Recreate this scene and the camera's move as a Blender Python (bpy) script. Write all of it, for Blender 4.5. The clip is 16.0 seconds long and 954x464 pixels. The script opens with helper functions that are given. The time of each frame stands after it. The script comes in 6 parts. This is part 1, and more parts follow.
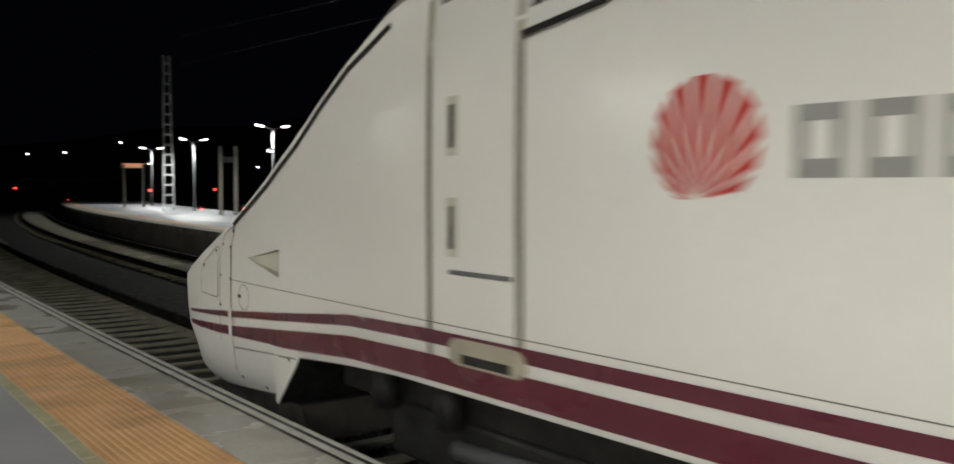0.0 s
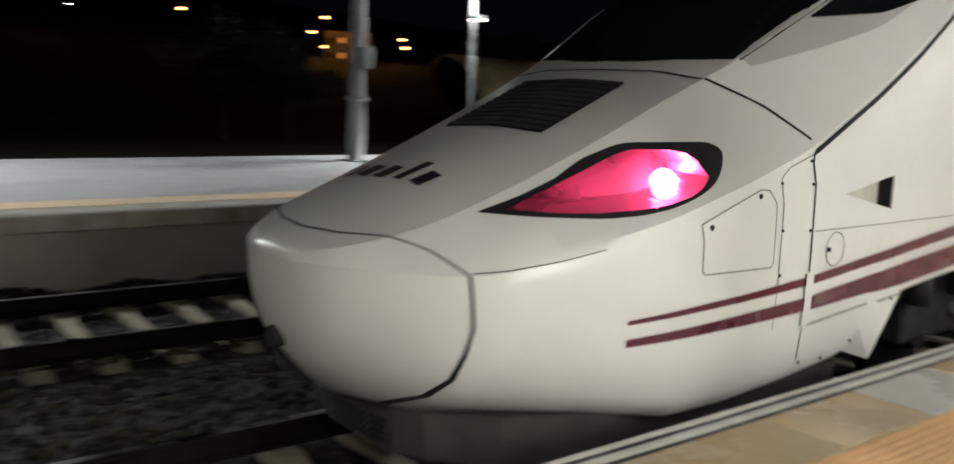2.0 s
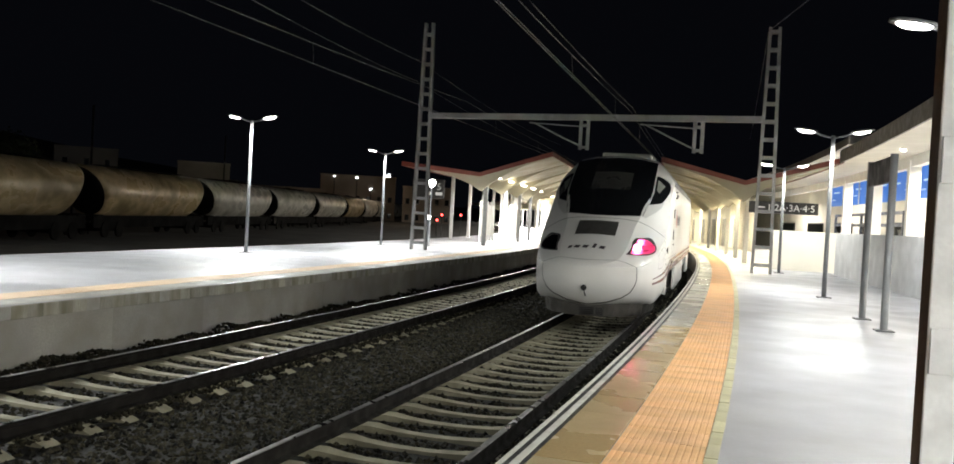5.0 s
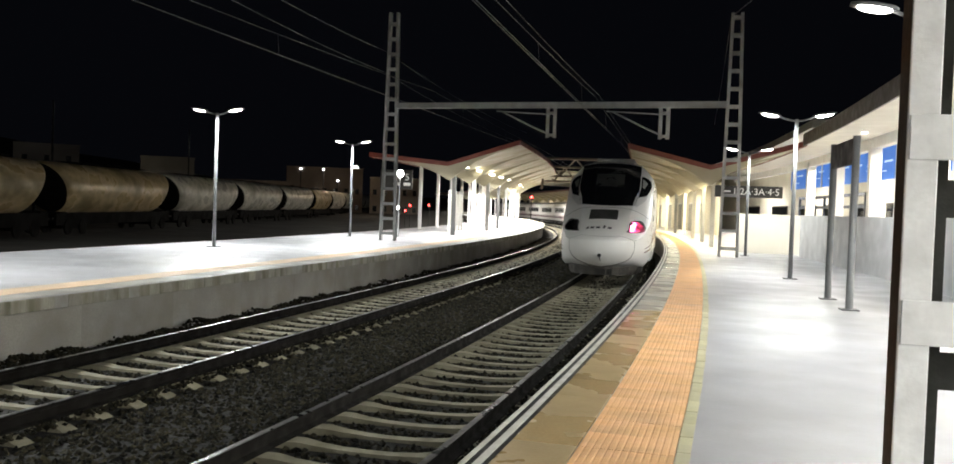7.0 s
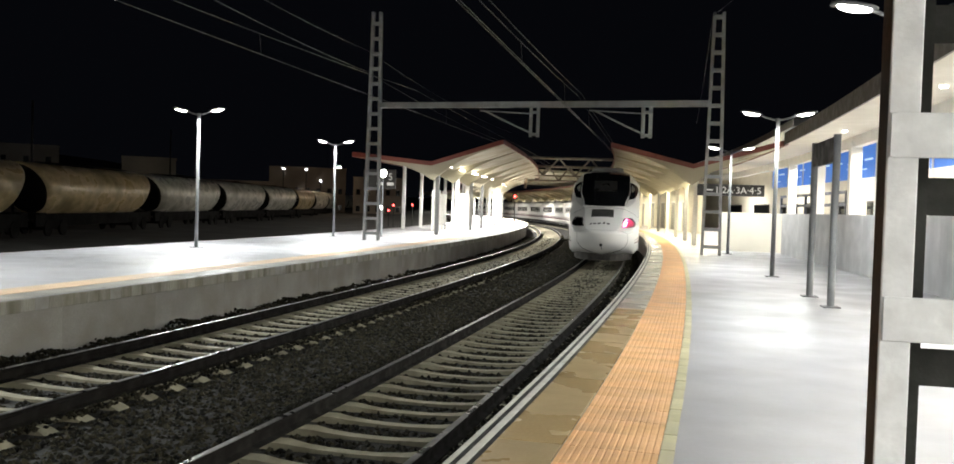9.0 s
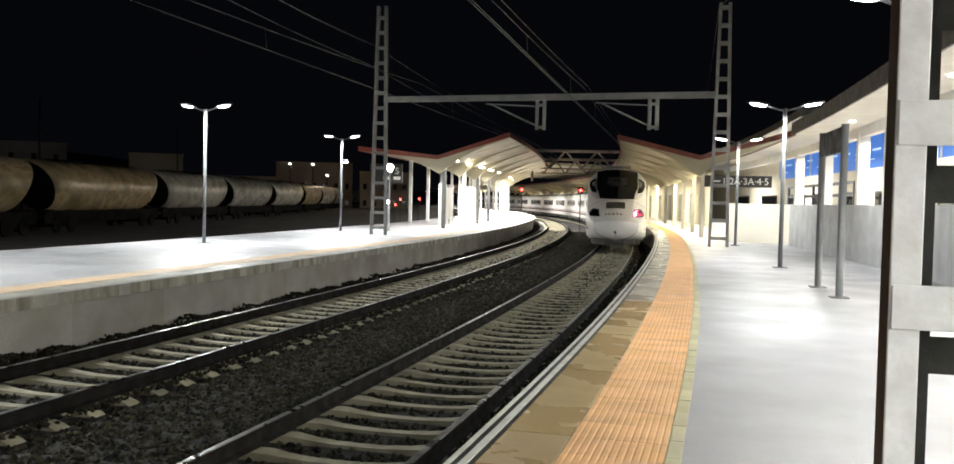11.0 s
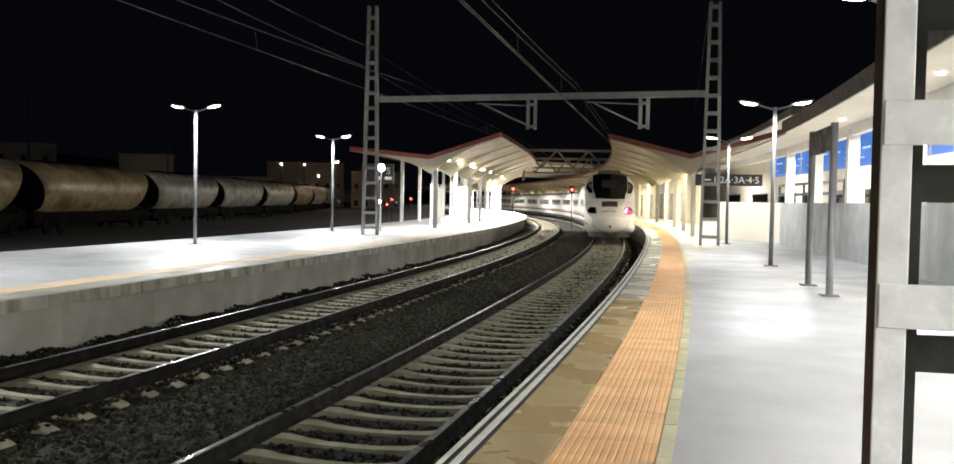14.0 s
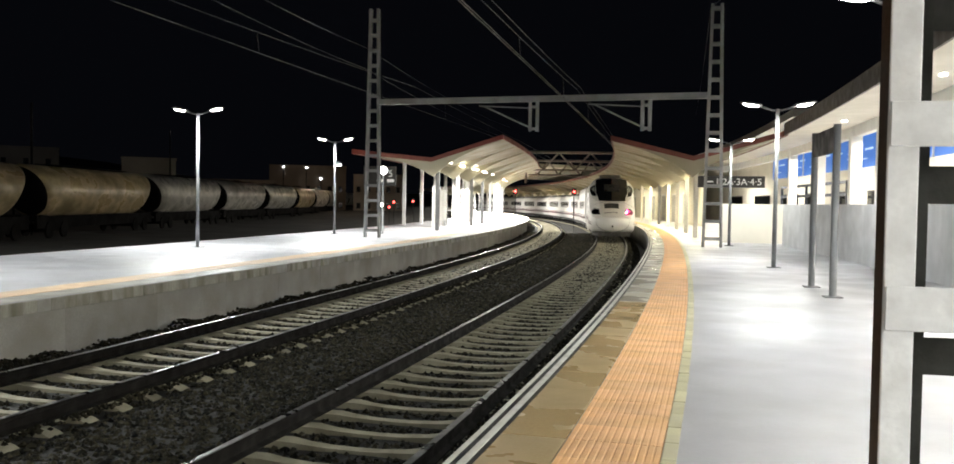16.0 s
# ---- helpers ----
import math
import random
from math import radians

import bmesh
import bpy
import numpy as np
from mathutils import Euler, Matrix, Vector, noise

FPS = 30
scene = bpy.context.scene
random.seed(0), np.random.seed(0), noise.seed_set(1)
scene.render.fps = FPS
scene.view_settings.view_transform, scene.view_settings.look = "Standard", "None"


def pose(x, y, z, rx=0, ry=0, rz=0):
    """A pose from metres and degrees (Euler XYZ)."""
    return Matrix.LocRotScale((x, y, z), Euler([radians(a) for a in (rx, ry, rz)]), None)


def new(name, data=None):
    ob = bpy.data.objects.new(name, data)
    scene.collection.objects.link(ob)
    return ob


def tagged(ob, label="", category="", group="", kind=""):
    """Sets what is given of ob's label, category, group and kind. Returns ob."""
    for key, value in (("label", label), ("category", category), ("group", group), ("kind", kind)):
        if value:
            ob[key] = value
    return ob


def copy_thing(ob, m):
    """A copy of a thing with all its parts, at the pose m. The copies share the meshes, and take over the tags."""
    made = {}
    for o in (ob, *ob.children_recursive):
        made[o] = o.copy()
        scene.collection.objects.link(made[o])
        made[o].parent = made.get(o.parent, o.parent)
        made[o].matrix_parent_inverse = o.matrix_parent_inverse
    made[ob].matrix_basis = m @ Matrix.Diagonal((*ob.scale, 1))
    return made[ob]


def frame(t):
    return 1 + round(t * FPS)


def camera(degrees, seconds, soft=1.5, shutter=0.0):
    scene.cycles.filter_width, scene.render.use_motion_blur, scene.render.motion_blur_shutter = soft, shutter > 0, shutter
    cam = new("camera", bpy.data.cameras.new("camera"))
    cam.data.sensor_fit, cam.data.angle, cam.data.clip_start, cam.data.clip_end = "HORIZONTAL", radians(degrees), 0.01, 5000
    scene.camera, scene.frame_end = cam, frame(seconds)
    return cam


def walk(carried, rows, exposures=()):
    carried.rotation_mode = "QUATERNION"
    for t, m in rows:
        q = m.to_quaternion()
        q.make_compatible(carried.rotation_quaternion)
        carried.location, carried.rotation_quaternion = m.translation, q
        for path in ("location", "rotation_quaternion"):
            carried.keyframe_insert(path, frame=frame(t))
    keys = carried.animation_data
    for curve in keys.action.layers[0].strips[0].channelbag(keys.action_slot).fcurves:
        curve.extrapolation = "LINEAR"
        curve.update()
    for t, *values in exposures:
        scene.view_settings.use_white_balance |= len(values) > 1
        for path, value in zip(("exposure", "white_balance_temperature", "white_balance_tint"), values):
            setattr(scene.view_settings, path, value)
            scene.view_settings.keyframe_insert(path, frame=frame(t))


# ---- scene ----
cam = camera(56.0, 16.0, soft=1.6, shutter=0.5)


def eye_pose(x, y, z, yaw, pitch, roll):
    return pose(x, y, z, 90 + pitch, 0, yaw) @ pose(0, 0, 0, 0, 0, -roll)


ROWS = [
    (0.0, 0.417, -2.264, 1.502, 124.67, -2.98, -0.13),
    (0.2, 0.427, -2.223, 1.501, 122.21, -3.24, 0.38),
    (0.4, 0.427, -2.174, 1.496, 118.47, -3.34, 1.06),
    (0.5, 0.442, -2.131, 1.489, 114.96, -3.27, 1.33),
    (0.6, 0.460, -2.141, 1.481, 110.67, -3.14, 1.16),
    (0.8, 0.545, -2.076, 1.477, 99.77, -3.55, 1.48),
    (1.0, 0.607, -2.038, 1.467, 89.09, -4.66, 1.08),
    (1.2, 0.577, -1.881, 1.448, 79.65, -7.04, 1.09),
    (1.4, 0.524, -1.672, 1.418, 68.98, -8.59, 0.27),
    (1.5, 0.501, -1.576, 1.401, 62.70, -8.90, -0.12),
    (1.6, 0.536, -1.488, 1.403, 56.42, -9.01, -0.66),
    (1.7, 0.570, -1.420, 1.405, 50.08, -8.96, -1.15),
    (1.8, 0.606, -1.339, 1.409, 44.71, -9.01, -1.44),
    (1.9, 0.639, -1.245, 1.415, 40.04, -8.83, -1.85),
    (2.0, 0.658, -1.154, 1.419, 36.30, -8.69, -2.19),
    (2.2, 0.597, -1.025, 1.414, 28.79, -8.29, -2.35),
    (2.5, 0.513, -0.871, 1.431, 19.03, -7.96, -1.71),
    (2.7, 0.484, -0.774, 1.482, 15.52, -7.83, -1.55),
    (3.0, 0.246, -0.683, 1.447, 12.47, -5.28, -2.10),
    (3.2, 0.180, -0.545, 1.452, 10.04, -3.70, -2.84),
    (3.5, 0.240, -0.110, 1.435, 6.83, -1.71, -4.10),
    (3.8, 0.175, -0.030, 1.470, 4.23, -1.16, -3.73),
    (4.0, 0.163, 0.054, 1.495, 3.87, -0.83, -3.63),
    (4.2, 0.138, 0.075, 1.500, 3.65, -0.85, -3.60),
    (6.5, -0.006, -0.003, 1.479, 1.00, -1.50, -2.04),
    (7.0, 0.002, 0.009, 1.478, 0.58, -1.61, -2.01),
    (7.5, -0.002, 0.012, 1.478, 0.09, -1.66, -2.01),
    (8.0, -0.002, 0.006, 1.477, -0.36, -1.71, -1.98),
    (8.5, -0.001, 0.009, 1.477, -0.50, -1.57, -1.86),
    (11.0, -0.003, 0.005, 1.471, -0.03, -2.03, -1.30),
    (11.5, -0.006, -0.004, 1.470, -0.12, -2.09, -1.20),
    (12.0, -0.002, 0.000, 1.472, -0.16, -2.16, -1.03),
    (12.5, 0.000, 0.000, 1.472, -0.27, -2.16, -1.04),
    (13.0, 0.001, 0.000, 1.473, -0.35, -2.25, -1.17),
    (13.5, 0.003, 0.002, 1.474, -0.43, -2.13, -1.15),
    (14.0, 0.006, 0.002, 1.476, -0.55, -2.05, -1.05),
    (14.5, 0.004, -0.004, 1.474, -0.75, -2.05, -1.10),
    (15.0, 0.010, 0.003, 1.477, -0.85, -2.05, -1.07),
    (15.5, 0.015, 0.021, 1.477, -0.93, -1.99, -1.02),
    (16.0, 0.000, 0.015, 1.477, -0.41, -1.90, -0.91),
]
walk(cam, [(t, eye_pose(*r)) for t, *r in ROWS], exposures=[(0.0, -0.85), (0.3, -0.58), (0.6, -0.52), (1.0, -0.68), (1.6, -0.52), (2.1, -0.48), (2.5, -0.22), (3.0, -0.06), (4.2, 0.24), (8.5, 0.20), (16.0, 0.20)])

# ---- the line of the railway: s metres along the near platform's edge, q metres to its right, z up; platform z = 0 ----
RAIL = -0.728
NEAR, FAR = -1.87, -6.19
ISLAND_Z, ISLAND_Q0, ISLAND_Q1 = -0.08, -8.3, -15.9
_S = np.arange(-160, 330, 0.25)
_K = np.interp(_S, [-90, -50, -20, 0, 6, 14, 22, 30, 40, 60, 110],
               [0.00281, 0.0028, 0.00259, 0.00249, 0.00393, 0.00222, 0.00163, 0.00189, 0.00261, 0.00263, 0.00265])
_T = np.concatenate([[0], np.cumsum((_K[1:] + _K[:-1]) / 2 * 0.25)])
_I0 = int(np.argmin(abs(_S)))
_T = _T - _T[_I0] + radians(-16.478)
_X = np.concatenate([[0], np.cumsum(-(np.sin(_T[1:]) + np.sin(_T[:-1])) / 2 * 0.25)])
_Y = np.concatenate([[0], np.cumsum((np.cos(_T[1:]) + np.cos(_T[:-1])) / 2 * 0.25)])
_X, _Y = _X - _X[_I0] - 1.587, _Y - _Y[_I0]


def heading(s):
    return float(np.interp(s, _S, _T))


def at(s, q, z=0.0):
    th = heading(s)
    return Vector((float(np.interp(s, _S, _X)) + math.cos(th) * q, float(np.interp(s, _S, _Y)) + math.sin(th) * q, z))


def stand(s, q, z=0.0, turn=0.0):
    p = at(s, q, z)
    return pose(p.x, p.y, p.z, 0, 0, math.degrees(heading(s)) + turn)


# ---- world and exposure ----
world = bpy.data.worlds.new("night_sky")
scene.world = world
world.use_nodes = True
world.node_tree.nodes["Background"].inputs[0].default_value = (0.012, 0.0135, 0.020, 1)
world.node_tree.nodes["Background"].inputs[1].default_value = 0.12


# ---- mesh helpers ----
def part(name, bm, material, parent=None, label=""):
    me = bpy.data.meshes.new(name)
    bm.to_mesh(me)
    bm.free()
    ob = new(name, me)
    if material is not None:
        for m in (material if isinstance(material, (list, tuple)) else [material]):
            me.materials.append(m)
    if parent is not None:
        ob.parent = parent
    if label:
        ob["label"] = label
    return ob


def empty(name, m, label, category, group="", kind=""):
    ob = new(name)
    ob.empty_display_size = 0.2
    ob.matrix_basis = m
    return tagged(ob, label, category, group, kind)


def box(bm, x0, x1, y0, y1, z0, z1, bevel=0.0, m=None):
    c = Matrix.Translation(((x0 + x1) / 2, (y0 + y1) / 2, (z0 + z1) / 2)) @ Matrix.Diagonal((abs(x1 - x0), abs(y1 - y0), abs(z1 - z0), 1))
    if m is not None:
        c = m @ c
    r = bmesh.ops.create_cube(bm, size=1, matrix=c)
    if bevel:
        es = list({e for v in r["verts"] for e in v.link_edges})
        bmesh.ops.bevel(bm, geom=es, offset=bevel, segments=2, profile=0.5, affect="EDGES")
    return bm


def boxes(*args, bevel=0.0):
    bm = bmesh.new()
    for a in args:
        box(bm, *a, bevel=bevel)
    return bm


def tube(bm, pts, r, n=10, caps=True):
    """A round bar along pts; r a number or one for each point."""
    pts = [Vector(p) for p in pts]
    rs = r if isinstance(r, (list, tuple)) else [r] * len(pts)
    rings = []
    for i, p in enumerate(pts):
        d = (pts[min(i + 1, len(pts) - 1)] - pts[max(i - 1, 0)]).normalized()
        a = d.cross(Vector((0, 0, 1)) if abs(d.z) < 0.9 else Vector((0, 1, 0))).normalized()
        b = d.cross(a)
        rings.append([bm.verts.new(p + (a * math.cos(2 * math.pi * k / n) + b * math.sin(2 * math.pi * k / n)) * rs[i]) for k in range(n)])
    for u, v in zip(rings, rings[1:]):
        for k in range(n):
            f = bm.faces.new((u[k], u[(k + 1) % n], v[(k + 1) % n], v[k]))
            f.smooth = True
    if caps:
        bm.faces.new(rings[0])
        bm.faces.new(rings[-1][::-1])
    return bm


def fix(bm):
    bmesh.ops.recalc_face_normals(bm, faces=bm.faces)
    return bm


def sweep(bm, profile, s0, s1, step=1.0, closed=True, smooth=False):
    """A profile of (q, z) drawn along the line."""
    n = max(1, int(math.ceil((s1 - s0) / step)))
    rows = []
    for i in range(n + 1):
        s = s0 + (s1 - s0) * i / n
        rows.append([bm.verts.new(at(s, q, z)) for q, z in profile])
    k = len(profile)
    for a, b in zip(rows, rows[1:]):
        for j in range(k if closed else k - 1):
            f = bm.faces.new((a[j], a[(j + 1) % k], b[(j + 1) % k], b[j]))
            f.smooth = smooth
    if closed:
        bm.faces.new(rows[0][::-1])
        bm.faces.new(rows[-1])
    return fix(bm)


def swept(name, profile, s0, s1, material, parent=None, step=1.0, closed=True, label="", smooth=False):
    return part(name, sweep(bmesh.new(), profile, s0, s1, step, closed, smooth), material, parent, label)


# ---- materials ----
def mat(name, color, rough=0.6, metal=0.0, vary=0.25, scale=3.0, fine=60.0, bump=0.2, tint=None, dirt=None, dirt_amount=0.5,
        dirt_scale=1.5, each=0.0, pieces=0.0, rough_vary=0.15, spec=0.5, coat=0.0, stretch=(1, 1, 1)):
    m = bpy.data.materials.new(name)
    m.use_nodes = True
    t = m.node_tree
    b = t.nodes["Principled BSDF"]
    N = t.nodes.new
    co = N("ShaderNodeTexCoord")
    mp = N("ShaderNodeMapping")
    mp.inputs["Scale"].default_value = stretch
    t.links.new(co.outputs["Object"], mp.inputs["Vector"])
    if each:  # every piece shows another stretch of the pattern
        oi = N("ShaderNodeObjectInfo")
        sh = N("ShaderNodeMath")
        sh.operation = "MULTIPLY"
        sh.inputs[1].default_value = 90.0
        t.links.new(oi.outputs["Random"], sh.inputs[0])
        t.links.new(sh.outputs[0], mp.inputs["Location"])

    def noise_tex(sc, detail=4.0):
        n = N("ShaderNodeTexNoise")
        n.inputs["Scale"].default_value = sc
        n.inputs["Detail"].default_value = detail
        t.links.new(mp.outputs[0], n.inputs["Vector"])
        return n.outputs["Fac"]

    def ramp(src, a, b2, lo=0.35, hi=0.65):
        r = N("ShaderNodeMapRange")
        r.inputs["From Min"].default_value, r.inputs["From Max"].default_value = lo, hi
        r.inputs["To Min"].default_value, r.inputs["To Max"].default_value = a, b2
        t.links.new(src, r.inputs["Value"])
        return r.outputs[0]

    def mix(fac, a, b2):
        x = N("ShaderNodeMix")
        x.data_type = "RGBA"
        for k, v in ((0, fac), (6, a), (7, b2)):
            if isinstance(v, (int, float)):
                x.inputs[k].default_value = v
            elif isinstance(v, tuple):
                x.inputs[k].default_value = (*v, 1) if len(v) == 3 else v
            else:
                t.links.new(v, x.inputs[k])
        return x.outputs[2]

    big, small = noise_tex(scale), noise_tex(fine)
    c2 = tint if tint else tuple(c * (1 - vary) for c in color)
    col = mix(ramp(big, 0, 1), color, c2)
    col = mix(ramp(small, 0, 0.6), col, mix(1.0, (0, 0, 0), tuple(c * (1 - vary) for c in color)))
    if dirt:
        col = mix(ramp(noise_tex(dirt_scale, 8.0), 0, dirt_amount, 0.45, 0.7), col, dirt)
    if each:
        oi = N("ShaderNodeObjectInfo")
        hs = N("ShaderNodeHueSaturation")
        t.links.new(ramp(oi.outputs["Random"], 1 - each, 1 + each, 0, 1), hs.inputs["Value"])
        t.links.new(col, hs.inputs["Color"])
        col = hs.outputs[0]
    if pieces:
        ge = N("ShaderNodeNewGeometry")
        hs = N("ShaderNodeHueSaturation")
        t.links.new(ramp(ge.outputs["Random Per Island"], 1 - pieces, 1 + pieces, 0, 1), hs.inputs["Value"])
        t.links.new(col, hs.inputs["Color"])
        col = hs.outputs[0]
    t.links.new(col, b.inputs["Base Color"])
    t.links.new(ramp(big, max(0.02, rough - rough_vary), min(1, rough + rough_vary)), b.inputs["Roughness"])
    b.inputs["Metallic"].default_value = metal
    b.inputs["Specular IOR Level"].default_value = spec
    if coat:
        b.inputs["Coat Weight"].default_value = coat
        b.inputs["Coat Roughness"].default_value = 0.08
    if bump:
        bp = N("ShaderNodeBump")
        bp.inputs["Strength"].default_value = bump
        bp.inputs["Distance"].default_value = 0.01
        t.links.new(small, bp.inputs["Height"])
        t.links.new(bp.outputs[0], b.inputs["Normal"])
    return m


def glow(name, color, strength):
    m = bpy.data.materials.new(name)
    m.use_nodes = True
    b = m.node_tree.nodes["Principled BSDF"]
    b.inputs["Base Color"].default_value = (*color, 1)
    b.inputs["Emission Color"].default_value = (*color, 1)
    b.inputs["Emission Strength"].default_value = strength
    return m


PLATFORM = mat("smooth_concrete", (0.45, 0.45, 0.48), 0.42, vary=0.10, scale=0.8, fine=24, bump=0.10, dirt=(0.28, 0.27, 0.26), dirt_amount=0.28, dirt_scale=1.1, rough_vary=0.13)
KERB = mat("kerb_concrete", (0.42, 0.41, 0.38), 0.6, vary=0.25, scale=2, fine=50, bump=0.2, each=0.12, dirt=(0.2, 0.17, 0.12), dirt_amount=0.6, dirt_scale=3)
TAN = mat("worn_tan_slab", (0.52, 0.37, 0.18), 0.27, vary=0.25, scale=1.3, fine=40, bump=0.12, tint=(0.42, 0.33, 0.19), each=0.05, dirt=(0.50, 0.42, 0.28), dirt_amount=0.2, dirt_scale=1.2)
PALE = mat("pale_slab", (0.60, 0.585, 0.54), 0.28, vary=0.2, scale=1.3, fine=40, bump=0.12, each=0.04, dirt=(0.30, 0.24, 0.12), dirt_amount=0.42, dirt_scale=1.8)
ORANGE = mat("orange_tactile_tile", (0.86, 0.50, 0.235), 0.7, vary=0.12, scale=3, fine=60, bump=0.2, each=0.012, dirt=(0.36, 0.19, 0.11), dirt_amount=0.5, dirt_scale=2)
YELLOW = mat("worn_yellow_paint", (0.62, 0.58, 0.36), 0.55, vary=0.25, scale=2.5, fine=50, bump=0.1, dirt=(0.50, 0.47, 0.37), dirt_amount=0.5, dirt_scale=5, each=0.05)
# paler than ORANGE: the strong lamp light on the island put into the colour
ORANGE_WASHED = mat("light_washed_tactile_band", (0.74, 0.54, 0.36), 0.7, vary=0.15, scale=2, fine=30, bump=0.1, dirt=(0.5, 0.42, 0.33), dirt_amount=0.6, dirt_scale=0.7)
WHITE_LINE = mat("white_line_paint", (0.72, 0.71, 0.66), 0.5, vary=0.15, scale=4, fine=60, bump=0.1, dirt=(0.4, 0.37, 0.3), dirt_amount=0.5, dirt_scale=6)
GROOVE = mat("black_rubber_groove", (0.018, 0.018, 0.018), 0.6, vary=0.3, bump=0.1)
WALL_CONC = mat("platform_wall_concrete", (0.34, 0.325, 0.295), 0.8, vary=0.25, scale=1.0, fine=30, bump=0.25, each=0.08, dirt=(0.20, 0.18, 0.14), dirt_amount=0.5, dirt_scale=1.3)
CAP_CONC = mat("stained_coping_concrete", (0.42, 0.40, 0.34), 0.75, vary=0.35, scale=3, fine=40, bump=0.25, dirt=(0.15, 0.145, 0.08), dirt_amount=0.7, dirt_scale=3, stretch=(1, 1, 0.3), each=0.2)
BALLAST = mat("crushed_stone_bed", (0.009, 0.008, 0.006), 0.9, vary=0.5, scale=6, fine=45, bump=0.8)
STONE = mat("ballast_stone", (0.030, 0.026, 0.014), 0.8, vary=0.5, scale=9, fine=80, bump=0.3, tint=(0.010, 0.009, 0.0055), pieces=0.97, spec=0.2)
SLEEPER = mat("sleeper_concrete", (0.35, 0.325, 0.235), 0.8, vary=0.3, scale=3, fine=50, bump=0.3, each=0.15, dirt=(0.14, 0.12, 0.08), dirt_amount=0.6, dirt_scale=4)
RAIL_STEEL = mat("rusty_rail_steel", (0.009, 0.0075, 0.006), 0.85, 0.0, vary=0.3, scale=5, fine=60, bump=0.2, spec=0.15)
RAIL_TOP = mat("polished_rail_head", (0.30, 0.29, 0.28), 0.36, 1.0, vary=0.2, scale=4, fine=90, bump=0.03)
SOIL = mat("dark_soil", (0.03, 0.026, 0.02), 0.95, vary=0.4, scale=0.4, fine=9, bump=0.6)
GALV = mat("galvanised_steel", (0.74, 0.75, 0.76), 0.5, 0.12, vary=0.16, scale=9, fine=45, bump=0.1, dirt=(0.46, 0.46, 0.46), dirt_amount=0.4, dirt_scale=14)
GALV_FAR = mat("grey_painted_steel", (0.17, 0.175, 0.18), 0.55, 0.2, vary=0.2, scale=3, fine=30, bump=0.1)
MAST_GREY = mat("galvanised_mast_steel", (0.35, 0.355, 0.355), 0.55, 0.2, vary=0.3, scale=2, fine=30, bump=0.1, dirt=(0.25, 0.24, 0.22), dirt_amount=0.5, dirt_scale=3)
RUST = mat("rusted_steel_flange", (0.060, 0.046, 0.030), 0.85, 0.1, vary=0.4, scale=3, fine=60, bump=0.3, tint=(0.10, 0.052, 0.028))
WIRE = mat("wire_metal", (0.08, 0.076, 0.07), 0.6, 0.0, bump=0)
WHITE_BODY = mat("white_train_paint", (0.76, 0.755, 0.73), 0.30, vary=0.05, scale=0.6, fine=20, bump=0.015, dirt=(0.66, 0.65, 0.60), dirt_amount=0.10, dirt_scale=2.5, rough_vary=0.02, coat=0.12)
ROOF_GREY = mat("grey_roof_paint", (0.22, 0.225, 0.22), 0.4, vary=0.15, scale=1.0, fine=20, bump=0.05, dirt=(0.12, 0.11, 0.10), dirt_amount=0.5)
MAROON = mat("maroon_stripe_paint", (0.10, 0.012, 0.028), 0.28, vary=0.1, scale=2, fine=30, bump=0.01, coat=0.3)
BLACK = mat("matt_black_seal", (0.010, 0.010, 0.010), 0.75, vary=0.2, bump=0.05)
DARK_GAP = mat("grey_gap_rubber", (0.16, 0.155, 0.14), 0.6, vary=0.2, bump=0.05)
UNDER = mat("dark_underframe", (0.018, 0.017, 0.016), 0.7, 0.2, vary=0.5, scale=5, fine=40, bump=0.3)
GLASS_DARK = mat("dark_tinted_glass", (0.008, 0.009, 0.010), 0.07, vary=0.1, bump=0, rough_vary=0.02, spec=0.6)
CANOPY_UNDER = mat("cream_canopy_soffit", (0.36, 0.33, 0.235), 0.6, vary=0.1, scale=1, fine=20, bump=0.05)
CANOPY_EDGE = mat("red_brown_fascia", (0.17, 0.034, 0.018), 0.5, vary=0.2, scale=2, fine=30, bump=0.05)
WHITE_STEEL = mat("white_painted_steel", (0.78, 0.78, 0.76), 0.45, vary=0.08, scale=2, fine=30, bump=0.05)
CREAM = mat("cream_wall_paint", (0.76, 0.73, 0.63), 0.7, vary=0.1, scale=1, fine=30, bump=0.08)
FENCE_GREY = mat("grey_metal_fence", (0.56, 0.57, 0.58), 0.55, 0.2, vary=0.12, scale=2, fine=30, bump=0.05)
SIGN_DARK = mat("dark_sign_panel", (0.035, 0.033, 0.03), 0.5, vary=0.2, bump=0.02)
SIGN_WHITE = mat("white_sign_letter", (0.85, 0.85, 0.83), 0.5, vary=0.05, bump=0)
TANK = mat("weathered_grey_tank_shell", (0.74, 0.71, 0.63), 0.34, 0.15, vary=0.4, scale=0.8, fine=4, bump=0.1, tint=(0.50, 0.47, 0.38), dirt=(0.16, 0.15, 0.11), dirt_amount=0.7, dirt_scale=0.8, stretch=(1, 0.6, 1), each=0.15)
